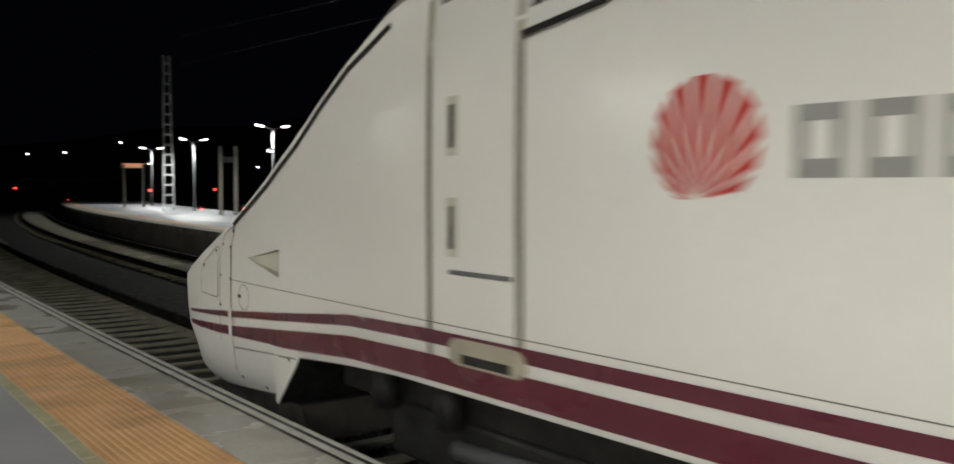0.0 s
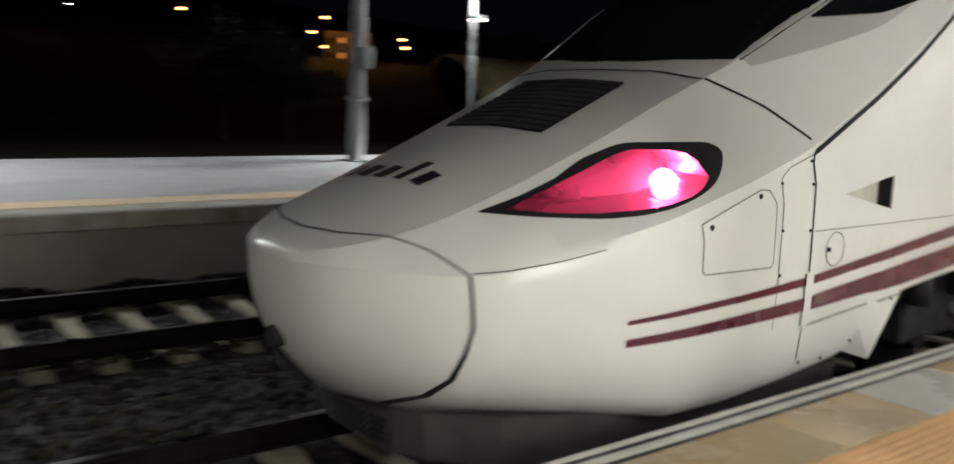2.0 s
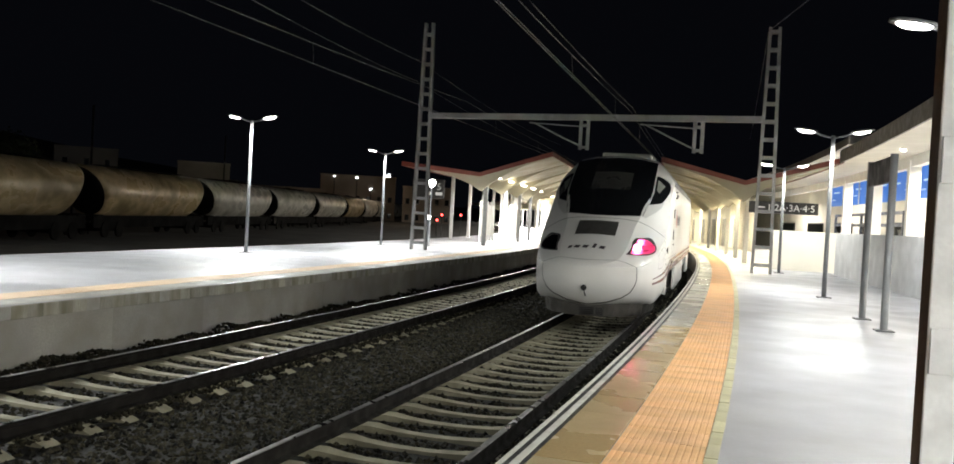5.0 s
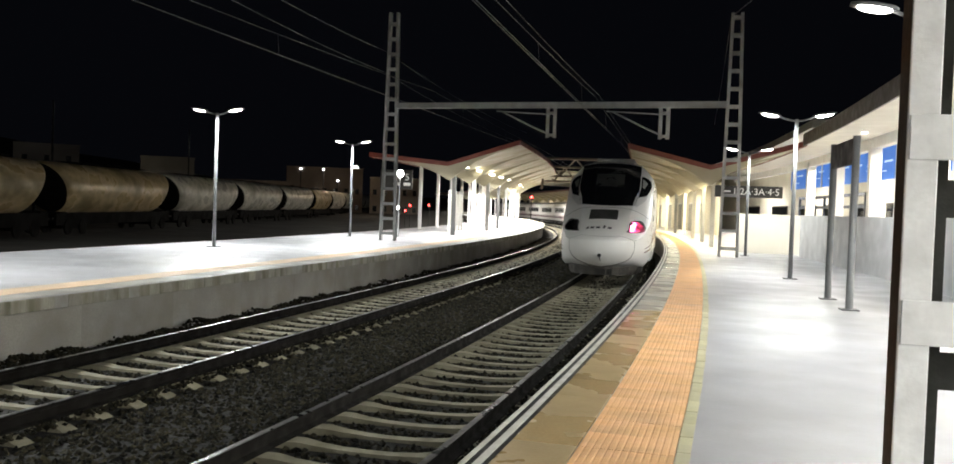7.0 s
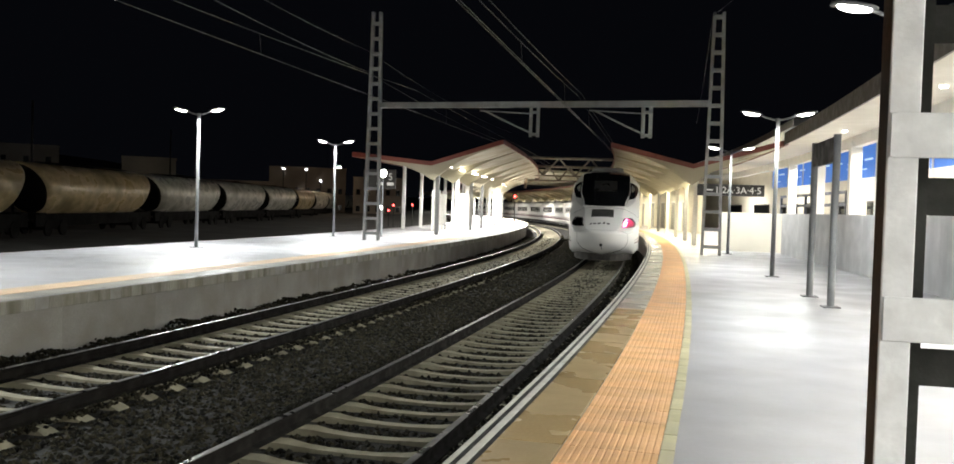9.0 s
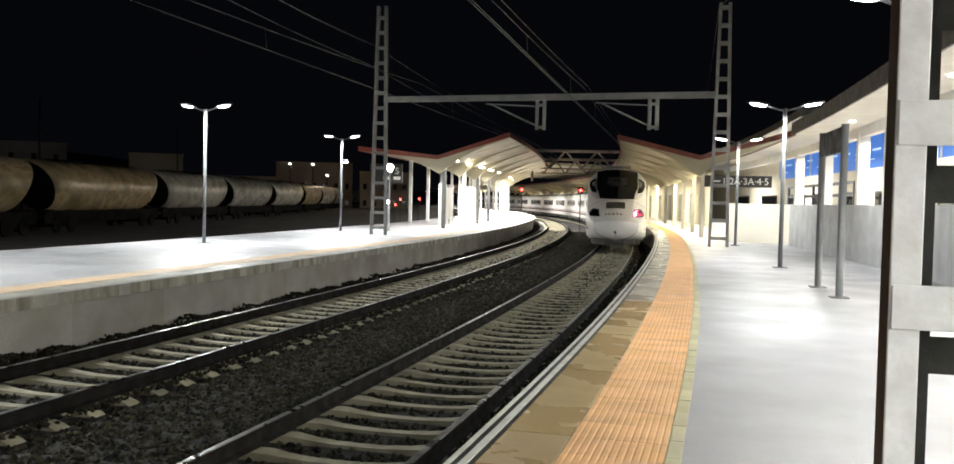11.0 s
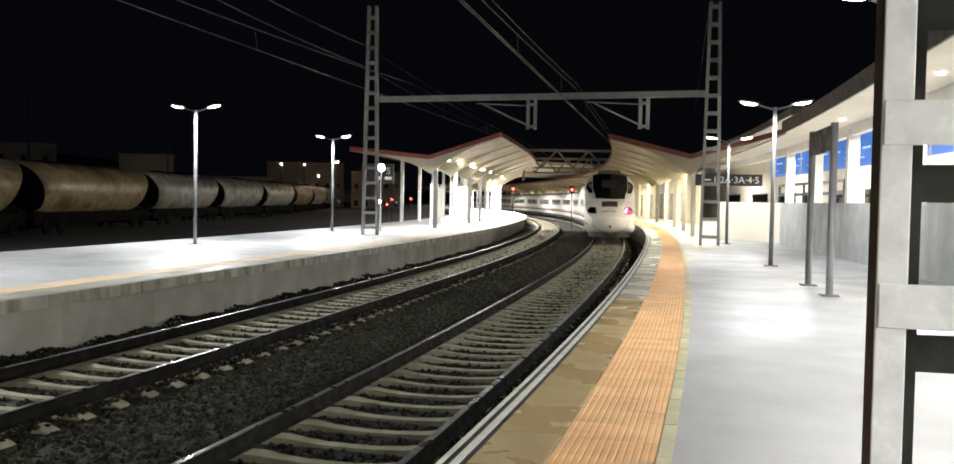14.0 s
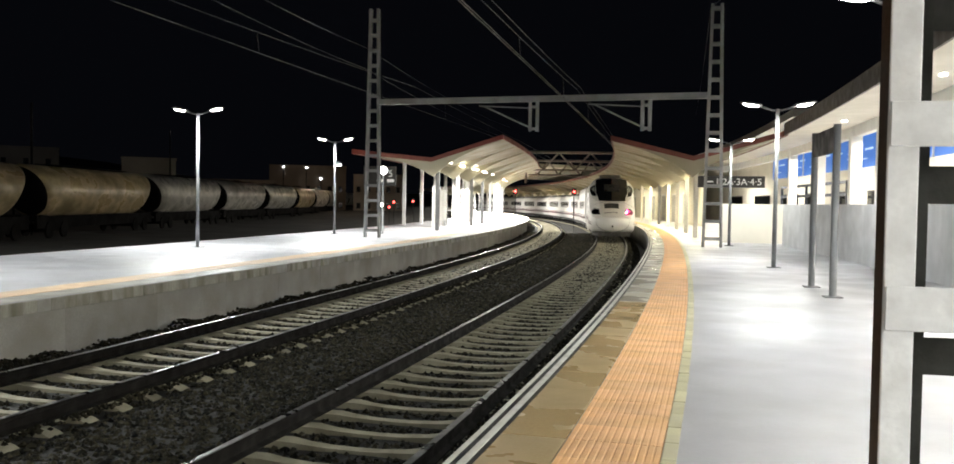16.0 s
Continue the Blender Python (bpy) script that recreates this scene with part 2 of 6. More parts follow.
TANK_TAN = mat("weathered_tan_tank_shell", (0.74, 0.58, 0.34), 0.36, 0.1, vary=0.35, scale=0.8, fine=4, bump=0.1, tint=(0.46, 0.34, 0.17), dirt=(0.14, 0.12, 0.06), dirt_amount=0.7, dirt_scale=0.8, stretch=(1, 0.6, 1), each=0.15)
# shade on the wagon ends and running gear is put into this near-black
TANK_END = mat("shaded_tank_end", (0.008, 0.007, 0.006), 0.95, vary=0.4, scale=1.5, fine=9, bump=0.1, spec=0.1)
FACADE = mat("dim_rendered_wall", (0.16, 0.14, 0.115), 0.9, vary=0.2, scale=0.3, fine=5, bump=0.1)
LAMP_GLOW = glow("lamp_head_glow", (1.0, 0.97, 0.92), 30)
TUBE_GLOW = glow("canopy_light_glow", (1.0, 0.93, 0.75), 14)
MASK = mat("silver_grey_cab_paint", (0.56, 0.56, 0.54), 0.32, 0.15, vary=0.08, bump=0, rough_vary=0.03)
BLUE_GLASS = glow("blue_lit_glass", (0.035, 0.15, 0.52), 0.55)
RED_GLOW = glow("red_signal_glow", (1.0, 0.06, 0.05), 12)


# ---- ground and platforms ----
def build_ground():
    bm = bmesh.new()
    bmesh.ops.create_grid(bm, x_segments=40, y_segments=40, size=900, matrix=Matrix.Translation((0, 150, -1.35)))
    tagged(part("ground", bm, SOIL), "dark bare soil of the rail yard at night", "ground", kind="structure")
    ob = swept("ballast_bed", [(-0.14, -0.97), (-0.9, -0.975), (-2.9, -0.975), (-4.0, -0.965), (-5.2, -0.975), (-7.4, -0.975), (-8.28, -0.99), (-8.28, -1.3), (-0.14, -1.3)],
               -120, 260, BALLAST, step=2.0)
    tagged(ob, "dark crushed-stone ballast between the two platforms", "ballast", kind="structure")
    ob = swept("siding_bed", [(ISLAND_Q1 - 0.1, -0.95), (ISLAND_Q1 - 12, -0.95), (ISLAND_Q1 - 30, -0.9), (ISLAND_Q1 - 30, -1.3), (ISLAND_Q1 - 0.1, -1.3)], -120, 260, SOIL, step=4.0)
    tagged(ob, "dark stony ground of the freight sidings", "ground", kind="structure")


build_ground()
PLAT_END = 215
platform = swept("platform_near", [(0.0, -0.26), (0.0, -0.012), (1.27, -0.012), (1.27, 0.0), (26, 0.0), (26, -1.3), (0.3, -1.3), (0.3, -0.26)], -60, PLAT_END, PLATFORM, step=1.5)
tagged(platform, "smooth grey concrete station platform, damp and shiny", "platform", kind="structure")
island = swept("platform_island", [(ISLAND_Q0 + 0.02, ISLAND_Z - 0.2), (ISLAND_Q0 + 0.02, ISLAND_Z), (ISLAND_Q1, ISLAND_Z), (ISLAND_Q1, -1.3), (ISLAND_Q0 - 0.2, -1.3), (ISLAND_Q0 - 0.2, ISLAND_Z - 0.2)],
               -95, PLAT_END, PLATFORM, step=1.5)
tagged(island, "brightly lit concrete island platform across the tracks", "platform", kind="structure")


def build_platform_edges():
    swept("edge_stripe", [(0.0, 0.0), (0.035, 0.0), (0.035, -0.012), (0.0, -0.012)], -60, PLAT_END, WHITE_LINE, platform)
    swept("edge_groove", [(0.035, -0.004), (0.075, -0.004), (0.075, -0.012), (0.035, -0.012)], -60, PLAT_END, GROOVE, platform)
    swept("edge_stripe", [(0.075, 0.0), (0.125, 0.0), (0.125, -0.012), (0.075, -0.012)], -60, PLAT_END, WHITE_LINE, platform)
    swept("edge_groove", [(0.125, -0.004), (0.16, -0.004), (0.16, -0.012), (0.125, -0.012)], -60, PLAT_END, GROOVE, platform)
    swept("island_edge_band", [(ISLAND_Q0 - 0.02, ISLAND_Z + 0.004), (ISLAND_Q0 - 0.02, ISLAND_Z), (ISLAND_Q0 - 0.52, ISLAND_Z), (ISLAND_Q0 - 0.52, ISLAND_Z + 0.004)], -95, PLAT_END, KERB, island)
    swept("island_tactile_band", [(ISLAND_Q0 - 0.55, ISLAND_Z + 0.005), (ISLAND_Q0 - 0.55, ISLAND_Z), (ISLAND_Q0 - 1.15, ISLAND_Z), (ISLAND_Q0 - 1.15, ISLAND_Z + 0.005)], -95, PLAT_END, ORANGE_WASHED, island)
    for s0, s1 in ((-95, -20), (62, PLAT_END)):
        swept("coping", [(ISLAND_Q0 + 0.05, ISLAND_Z - 0.005), (ISLAND_Q0 + 0.05, ISLAND_Z - 0.2), (ISLAND_Q0 - 0.15, ISLAND_Z - 0.2), (ISLAND_Q0 - 0.15, ISLAND_Z - 0.005)], s0, s1, CAP_CONC, island)
    for s0, s1 in ((-60, -12), (62, PLAT_END)):
        swept("slab_band", [(0.16, 0.0), (0.58, 0.0), (0.58, -0.012), (0.16, -0.012)], s0, s1, PALE, platform)
        swept("yellow_line", [(1.18, 0.001), (1.27, 0.001), (1.27, -0.012), (1.18, -0.012)], s0, s1, YELLOW, platform)
        swept("tactile_band", [(0.58, 0.002), (1.18, 0.002), (1.18, -0.012), (0.58, -0.012)], s0, s1, ORANGE, platform)


build_platform_edges()


# ---- tracks ----
def rail_profile(q):
    h, z = RAIL, RAIL - 0.172
    return [(q - 0.036, h - 0.006), (q - 0.036, h - 0.042), (q - 0.010, h - 0.055), (q - 0.010, z + 0.03), (q - 0.07, z + 0.012), (q - 0.07, z),
            (q + 0.07, z), (q + 0.07, z + 0.012), (q + 0.010, z + 0.03), (q + 0.010, h - 0.055), (q + 0.036, h - 0.042), (q + 0.036, h - 0.006)]


def build_track(q, label):
    thing = empty("railway_track", pose(0, 0, 0), label, "track", "station tracks", "structure")
    for k in (-0.87, 0.87):
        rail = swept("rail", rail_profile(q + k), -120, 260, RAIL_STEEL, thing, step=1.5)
        swept("rail_head", [(q + k - 0.036, RAIL - 0.006), (q + k - 0.026, RAIL), (q + k + 0.026, RAIL), (q + k + 0.036, RAIL - 0.006)], -120, 260, RAIL_TOP, rail, step=1.5)
    return thing


track_near = build_track(NEAR, "broad-gauge track on pale concrete sleepers beside the platform")
track_far = build_track(FAR, "second broad-gauge track along the island platform")


# ---- the train ----
# stations along the power car, from the nose: u, bottom, half width, shoulder height, upper half width and height, top
STATIONS = [
    (-2.605, 1.13, 0.1, 1.3, 0.08, 1.305, 1.31),
    (-2.595, 1.02, 0.22, 1.305, 0.17, 1.325, 1.335),
    (-2.57, 0.91, 0.33, 1.31, 0.26, 1.35, 1.365),
    (-2.53, 0.81, 0.45, 1.315, 0.35, 1.375, 1.395),
    (-2.47, 0.71, 0.57, 1.315, 0.44, 1.4, 1.42),
    (-2.37, 0.59, 0.73, 1.315, 0.54, 1.43, 1.46),
    (-2.25, 0.5, 0.865, 1.315, 0.6, 1.465, 1.505),
    (-2.06, 0.44, 1.04, 1.32, 0.66, 1.525, 1.6),
    (-1.6, 0.42, 1.21, 1.4, 0.715, 1.695, 1.785),
    (-1.1, 0.42, 1.33, 1.51, 0.75, 1.905, 1.985),
    (-0.5, 0.44, 1.415, 1.7, 0.78, 2.175, 2.25),
    (0, 0.49, 1.46, 1.88, 0.86, 2.41, 2.485),
    (0.6, 0.54, 1.465, 2.2, 0.97, 2.76, 2.87),
    (0.82, 0.58, 1.47, 2.33, 0.99, 2.88, 2.98),
    (1.10, 0.90, 1.47, 2.50, 1.02, 3.05, 3.15),
    (1.16, 0.98, 1.47, 2.54, 1.02, 3.08, 3.19),
    (1.77, 1.03, 1.47, 2.94, 1.03, 3.42, 3.53),
    (2.40, 1.06, 1.47, 3.25, 1.02, 3.76, 3.86),
    (3.00, 1.06, 1.47, 3.33, 1.02, 3.88, 4.02),
    (3.60, 1.06, 1.47, 3.34, 1.02, 3.90, 4.05),
    (19.0, 1.06, 1.47, 3.34, 1.02, 3.90, 4.05),
]
_ST = np.array(STATIONS)


def half_section(u):
    """The half outline at u, from the keel to the ridge: (half width, height)."""
    zb, w, zs, w1, z1, zt = [float(np.mean([np.interp(u + d, _ST[:, 0], _ST[:, k]) for d in ((-0.1, -0.05, 0, 0.05, 0.1) if -2.4 < u < 0.6 or 1.5 < u < 3.5 else (0,))])) for k in range(1, 7)]
    zm = zb + (zs - zb) * 0.55
    r = min(1.0, max(0.0, (-0.9 - u) / 1.4))  # the chin is round, the side behind it upright
    e = lambda a, b: a + (b - a) * r
    if u > 0.8:  # behind the front skirt the side ends in a sharp lower edge
        return [(0, zb), (w * 0.9, zb), (w * 0.985, zb + 0.003), (w * 0.992, zb + 0.02), (w * 0.997, zb + (zs - zb) * 0.3), (w, zm), (w * 0.995, zs - (zs - zb) * 0.12),
                (w * 0.975, zs - (zs - zb) * 0.03), (w * 0.95 + w1 * 0.05, zs + (z1 - zs) * 0.10), (w * 0.5 + w1 * 0.5, zs + (z1 - zs) * 0.58), (w1, z1), (w1 * 0.6, z1 + (zt - z1) * 0.72), (0, zt)]
    return [(0, zb), (w * e(0.72, 0.45), zb + e(0.01, (zs - zb) * 0.10)), (w * e(0.90, 0.74), zb + e(0.05, (zs - zb) * 0.27)), (w * e(0.97, 0.88), zb + e(0.05 + (zs - zb) * 0.10, (zs - zb) * 0.43)), (w * e(0.995, 0.96), zb + e((zs - zb) * 0.35, (zs - zb) * 0.60)), (w * e(1.0, 0.985), zb + (zs - zb) * e(0.55, 0.74)), (w * 0.995, zs - (zs - zb) * 0.12),
            (w * e(0.975, 1.0), zs - (zs - zb) * e(0.03, 0.0)), (w * 0.95 + w1 * 0.05 if r == 0 else w * e(0.95, 0.90) + w1 * e(0.05, 0.10), zs + (z1 - zs) * 0.10), (w * 0.5 + w1 * 0.5, zs + (z1 - zs) * e(0.58, 0.55)), (w1, z1), (w1 * 0.6, z1 + (zt - z1) * 0.72), (0, zt)]


def side_x(u, z):
    pts = half_section(u)[2:]
    return float(np.interp(z, [p[1] for p in pts], [p[0] for p in pts]))


def top_z(u, w):
    pts = half_section(u)[6:][::-1]
    return float(np.interp(abs(w), [p[0] for p in pts], [p[1] for p in pts]))


def loft(bm, us):
    rows = []
    for u in us:
        h = half_section(u)
        ring = [(x, z) for x, z in h] + [(-x, z) for x, z in h[-2:0:-1]]
        rows.append([bm.verts.new((x, u, z)) for x, z in ring])
    n = len(rows[0])
    for a, b in zip(rows, rows[1:]):
        for j in range(n):
            f = bm.faces.new((a[j], a[(j + 1) % n], b[(j + 1) % n], b[j]))
            f.smooth = True
            k = min(j, n - 1 - j)
            f.material_index = 1 if k >= 7 and min(v.co.y for v in f.verts) > 2.75 else 2 if k <= 1 and max(v.co.y for v in f.verts) > -1.0 else 0
    bm.faces.new(rows[0])
    bm.faces.new(rows[-1][::-1])
    fix(bm)
    for e in bm.edges:
        if len(e.link_faces) == 2 and e.calc_face_angle(0) > radians(38):
            e.smooth = False
    for a, b in zip(rows, rows[1:]):  # the chine and the shoulder of the nose cover
        for j in (7, 10, n - 7, n - 10):
            e = bm.edges.get((a[j], b[j]))
            if e and a[j].co.y < (-2.05 if j in (7, n - 7) else 2.7):
                e.smooth = False
    return bm


def side_patch(lo, hi, us, side=1, lift=0.004, nz=3):
    """A sheet that lies on the car's side between the heights lo(u) and hi(u)."""
    bm = bmesh.new()
    rows = []
    for u in us:
        a, b = lo(u), hi(u)
        rows.append([bm.verts.new((side * (side_x(u, a + (b - a) * k / nz) + lift), u, a + (b - a) * k / nz + lift * 0.3)) for k in range(nz + 1)])
    for a, b in zip(rows, rows[1:]):
        for k in range(nz):
            f = bm.faces.new((a[k], a[k + 1], b[k + 1], b[k]))
            f.smooth = True
    return fix(bm)


def top_patch(u0, u1, wl, nu=10, nw=10, lift=0.005, bow=0.0, shift=0.0):
    """A sheet on the hood or the windscreen, between -wl(u) and wl(u)."""
    bm = bmesh.new()
    rows = []
    for i in range(nu + 1):
        row = []
        for k in range(nw + 1):
            f = -1 + 2 * k / nw
            u = u0 + (u1 - u0) * i / nu - bow * (1 - f * f) * (1 - i / nu)
            w = wl(u0 + (u1 - u0) * i / nu) * f + shift
            row.append(bm.verts.new((w, u - lift * 0.5, top_z(u, w) + lift)))
        rows.append(row)
    for a, b in zip(rows, rows[1:]):
        for k in range(nw):
            f = bm.faces.new((a[k], a[k + 1], b[k + 1], b[k]))
            f.smooth = True
    return fix(bm)


def side_line(pts, width, side=1, lift=0.004, n=12):
    """A thin line on the car's side through (u, z) points."""
    bm = bmesh.new()
    prev = None
    dense = []
    for (u0, z0), (u1, z1) in zip(pts, pts[1:]):
        for k in range(n):
            dense.append((u0 + (u1 - u0) * k / n, z0 + (z1 - z0) * k / n))
    dense.append(pts[-1])
    for i, (u, z) in enumerate(dense):
        u2, z2 = dense[min(i + 1, len(dense) - 1)]
        u1, z1 = dense[max(i - 1, 0)]
        d = math.hypot(u2 - u1, z2 - z1) or 1
        nu, nz = -(z2 - z1) / d * width / 2, (u2 - u1) / d * width / 2
        row = [bm.verts.new((side * (side_x(u + k * nu, z + k * nz) + lift), u + k * nu, z + k * nz)) for k in (-1, 1)]
        if prev:
            bm.faces.new((prev[0], prev[1], row[1], row[0]))
        prev = row
    return fix(bm)


def top_line(pts, width, lift=0.005, n=10):
    """A thin line on the hood through (w, u) points."""
    bm = bmesh.new()
    prev = None
    dense = []
    for (a0, b0), (a1, b1) in zip(pts, pts[1:]):
        for k in range(n):
            dense.append((a0 + (a1 - a0) * k / n, b0 + (b1 - b0) * k / n))
    dense.append(pts[-1])
    for i, (w, u) in enumerate(dense):
        w2, u2 = dense[min(i + 1, len(dense) - 1)]
        w1, u1 = dense[max(i - 1, 0)]
        d = math.hypot(w2 - w1, u2 - u1) or 1
        nw, nu = -(u2 - u1) / d * width / 2, (w2 - w1) / d * width / 2
        row = [bm.verts.new((w + k * nw, u + k * nu, top_z(u + k * nu, w + k * nw) + lift)) for k in (-1, 1)]
        if prev:
            bm.faces.new((prev[0], prev[1], row[1], row[0]))
        prev = row
    return fix(bm)


def lin(*pts):
    xs, ys = [p[0] for p in pts], [p[1] for p in pts]
    return lambda u: float(np.interp(u, xs, ys))


def smooth_lin(*pts):
    f = lin(*pts)
    return lambda u: (f(u - 0.03) + f(u) + f(u + 0.03)) / 3 if pts[0][0] + 0.04 < u < pts[-1][0] - 0.04 else f(u)


def span(a, b, step=0.12):
    n = max(2, int((b - a) / step))
    return [a + (b - a) * i / n for i in range(n + 1)]


def build_bogie(car, y, gauge=0.87):
    bogie = part("bogie", boxes((-1.15, -0.95, y - 1.7, y + 1.7, 0.42, 0.78), (0.95, 1.15, y - 1.7, y + 1.7, 0.42, 0.78), (-0.9, 0.9, y - 0.3, y + 0.3, 0.5, 0.9), bevel=0.03), UNDER, car)
    for dy in (-1.3, 1.3):
        for k in (-gauge, gauge):
            bm = bmesh.new()
            side = 1 if k > 0 else -1
            tube(bm, [(k - side * 0.07, y + dy, 0.46), (k + side * 0.055, y + dy, 0.46)], 0.455, 28)
            tube(bm, [(k + side * 0.06, y + dy, 0.46), (k + side * 0.24, y + dy, 0.46)], [0.17, 0.13], 16)
            part("wheel", fix(bm), UNDER, bogie)
        for k in (-1.22, 1.22):
            for d2 in (-0.35, 0.35):
                part("spring", fix(tube(bmesh.new(), [(k, y + dy + d2, 0.75), (k, y + dy + d2, 1.0)], 0.09, 12)), UNDER, bogie)
    bm = bmesh.new()
    tube(bm, [(1.2, y - 0.9, 0.62), (1.2, y + 0.9, 0.70)], 0.06, 10)
    part("damper", fix(bm), GALV_FAR, bogie)
    return bogie


INTAKE = ((0.325, 1.655), (0.88, 1.752), (0.88, 1.540))


LENS = [(-1.74, 1.589), (-1.56, 1.580), (-1.38, 1.584), (-1.18, 1.602), (-1.02, 1.627), (-0.88, 1.668), (-0.78, 1.713), (-0.71, 1.765), (-0.70, 1.84), (-0.72, 1.878), (-0.78, 1.892), (-0.95, 1.888), (-1.05, 1.858)]


def cut_out(bm, side, poly):
    """Opens a convex outline of (u, z) points in the car's side."""
    c = (sum(p[0] for p in poly) / len(poly), sum(p[1] for p in poly) / len(poly))
    u0, u1 = min(p[0] for p in poly) - 0.06, max(p[0] for p in poly) + 0.06
    z0, z1 = min(p[1] for p in poly) - 0.05, max(p[1] for p in poly) + 0.05
    lines = []
    for k in range(len(poly)):
        a, b = poly[k], poly[(k + 1) % len(poly)]
        no = (b[1] - a[1], -(b[0] - a[0]))
        if (c[0] - a[0]) * no[0] + (c[1] - a[1]) * no[1] < 0:
            no = (-no[0], -no[1])
        lines.append((a, no))

    def near():
        return [f for f in bm.faces if f.calc_center_median().x * side > 0.5 and max(v.co.y for v in f.verts) > u0 and min(v.co.y for v in f.verts) < u1
                and max(v.co.z for v in f.verts) > z0 and min(v.co.z for v in f.verts) < z1]

    for a, no in lines:
        fs = near()
        geom = list({v for f in fs for v in f.verts}) + list({e for f in fs for e in f.edges}) + fs
        bmesh.ops.bisect_plane(bm, geom=geom, dist=1e-5, plane_co=(0, a[0], a[1]), plane_no=(0, no[0], no[1]))
    gone = []
    for f in near():
        m = f.calc_center_median()
        if all((m.y - a[0]) * no[0] + (m.z - a[1]) * no[1] > 1e-6 for a, no in lines):
            gone.append(f)
    bmesh.ops.delete(bm, geom=gone, context="FACES")


def build_power_car():
    car = empty("power_car", stand(-8.59, NEAR, RAIL), "white high-speed power car with maroon stripes and lit red tail lamps", "train", "train cars")
    us = [-2.605, -2.60, -2.595, -2.58, -2.57, -2.55, -2.53, -2.50] + span(-2.47, 0.80, 0.08) + [0.82, 0.9, 1.0, 1.10, 1.16] + span(1.24, 3.6, 0.12) + [5, 8, 11, 14, 17, 19.0]
    bm = loft(bmesh.new(), us)
    for side in (1, -1):
        cut_out(bm, side, INTAKE)
        cut_out(bm, side, LENS)
    part("body", bm, [WHITE_BODY, ROOF_GREY, UNDER], car)
    band = [-1.32, -1.25, -1.1] + [u for u in us if -1.05 < u < -0.04] + [-0.039, 0.0] + [u for u in us if 0.0 < u]
    for side in (1, -1):
        part("stripe", side_patch(lin((-1.32, 1.043), (0, 1.142), (1.2, 1.245), (1.9, 1.305), (2.75, 1.32), (19, 1.335)), lin((-1.32, 1.066), (0, 1.194), (1.2, 1.31), (1.9, 1.38), (2.75, 1.40), (19, 1.415)),
                                  band, side, 0.013, 8), MAROON, car)
        part("stripe", side_patch(lin((-1.32, 0.927), (0, 0.992), (1.1, 1.03), (1.9, 1.09), (2.75, 1.10), (19, 1.10)), lin((-1.32, 0.968), (0, 1.072), (1.2, 1.18), (1.9, 1.24), (2.75, 1.255), (19, 1.265)),
                                  band, side, 0.013, 8), MAROON, car)
        part("stripe_joint", side_patch(lambda u: 0.9, lambda u: 1.22, [-0.035, 0.035], side, 0.017), WHITE_BODY, car)
        part("cab_seal", side_line([(0.0, 1.90), (0.63, 2.22), (1.11, 2.50), (1.52, 2.78), (1.85, 2.98), (2.35, 3.20)], 0.035, side, 0.007), BLACK, car)
        part("panel_seam", side_line([(0.0, 1.90), (0.0, 1.20)], 0.014, side), BLACK, car)
        part("panel_seam", side_line([(0.005, 1.19), (0.01, 0.66)], 0.010, side), DARK_GAP, car)
        part("panel_seam", side_line([(0.0, 1.89), (-0.21, 1.82), (-0.27, 1.76), (-0.28, 0.92)], 0.006, side), DARK_GAP, car)
        part("panel_seam", side_line([(0.02, 1.455), (2.7, 1.445), (10, 1.45), (18.9, 1.45)], 0.006, side, n=6), DARK_GAP, car)
        part("panel_seam", side_line([(0.03, 0.90), (1.12, 0.97)], 0.012, side), DARK_GAP, car)
        hatch = part("hatch", side_patch(lin((-0.865, 1.27), (-0.33, 1.275)), lin((-0.865, 1.53), (-0.44, 1.70), (-0.37, 1.695), (-0.33, 1.63)), span(-0.865, -0.33, 0.06), side, 0.003), WHITE_BODY, car)
        part("hatch_seam", side_line([(-0.865, 1.53), (-0.865, 1.29), (-0.845, 1.27), (-0.35, 1.275), (-0.33, 1.295), (-0.33, 1.63), (-0.37, 1.695), (-0.44, 1.70), (-0.865, 1.53)], 0.007, side, 0.005, 6), DARK_GAP, hatch)
        for u, z in ((-0.80, 1.512), (-0.44, 1.663)):
            bm = bmesh.new()
            x = side_x(u, z)
            tube(bm, [(side * (x - 0.005), u, z), (side * (x + 0.007), u, z)], 0.016, 14)
            part("lock", fix(bm), BLACK, hatch)
        for u, z in [(-0.02, 1.852 - 0.10 * k) for k in (0, 1.3, 3.9, 6.5)] + [(-0.265, 1.73), (-0.265, 1.472), (-0.262, 1.222), (-0.26, 1.0)]:
            bm = bmesh.new()
            x = side_x(u, z)
            tube(bm, [(side * (x - 0.004), u, z), (side * (x + 0.006), u, z)], 0.009, 10)
            part("bolt", fix(bm), UNDER, car)
        # round filler flap
        bm = bmesh.new()
        ring = [(0.255 + 0.10 * math.cos(a), 1.335 + 0.10 * math.sin(a)) for a in [2 * math.pi * k / 28 for k in range(29)]]
        flap = part("filler_flap", side_line(ring, 0.007, side, 0.004, 1), DARK_GAP, car)
        part("latch", boxes((side * 1.462, side * 1.474, 0.168, 0.193, 1.325, 1.35)), BLACK, flap)
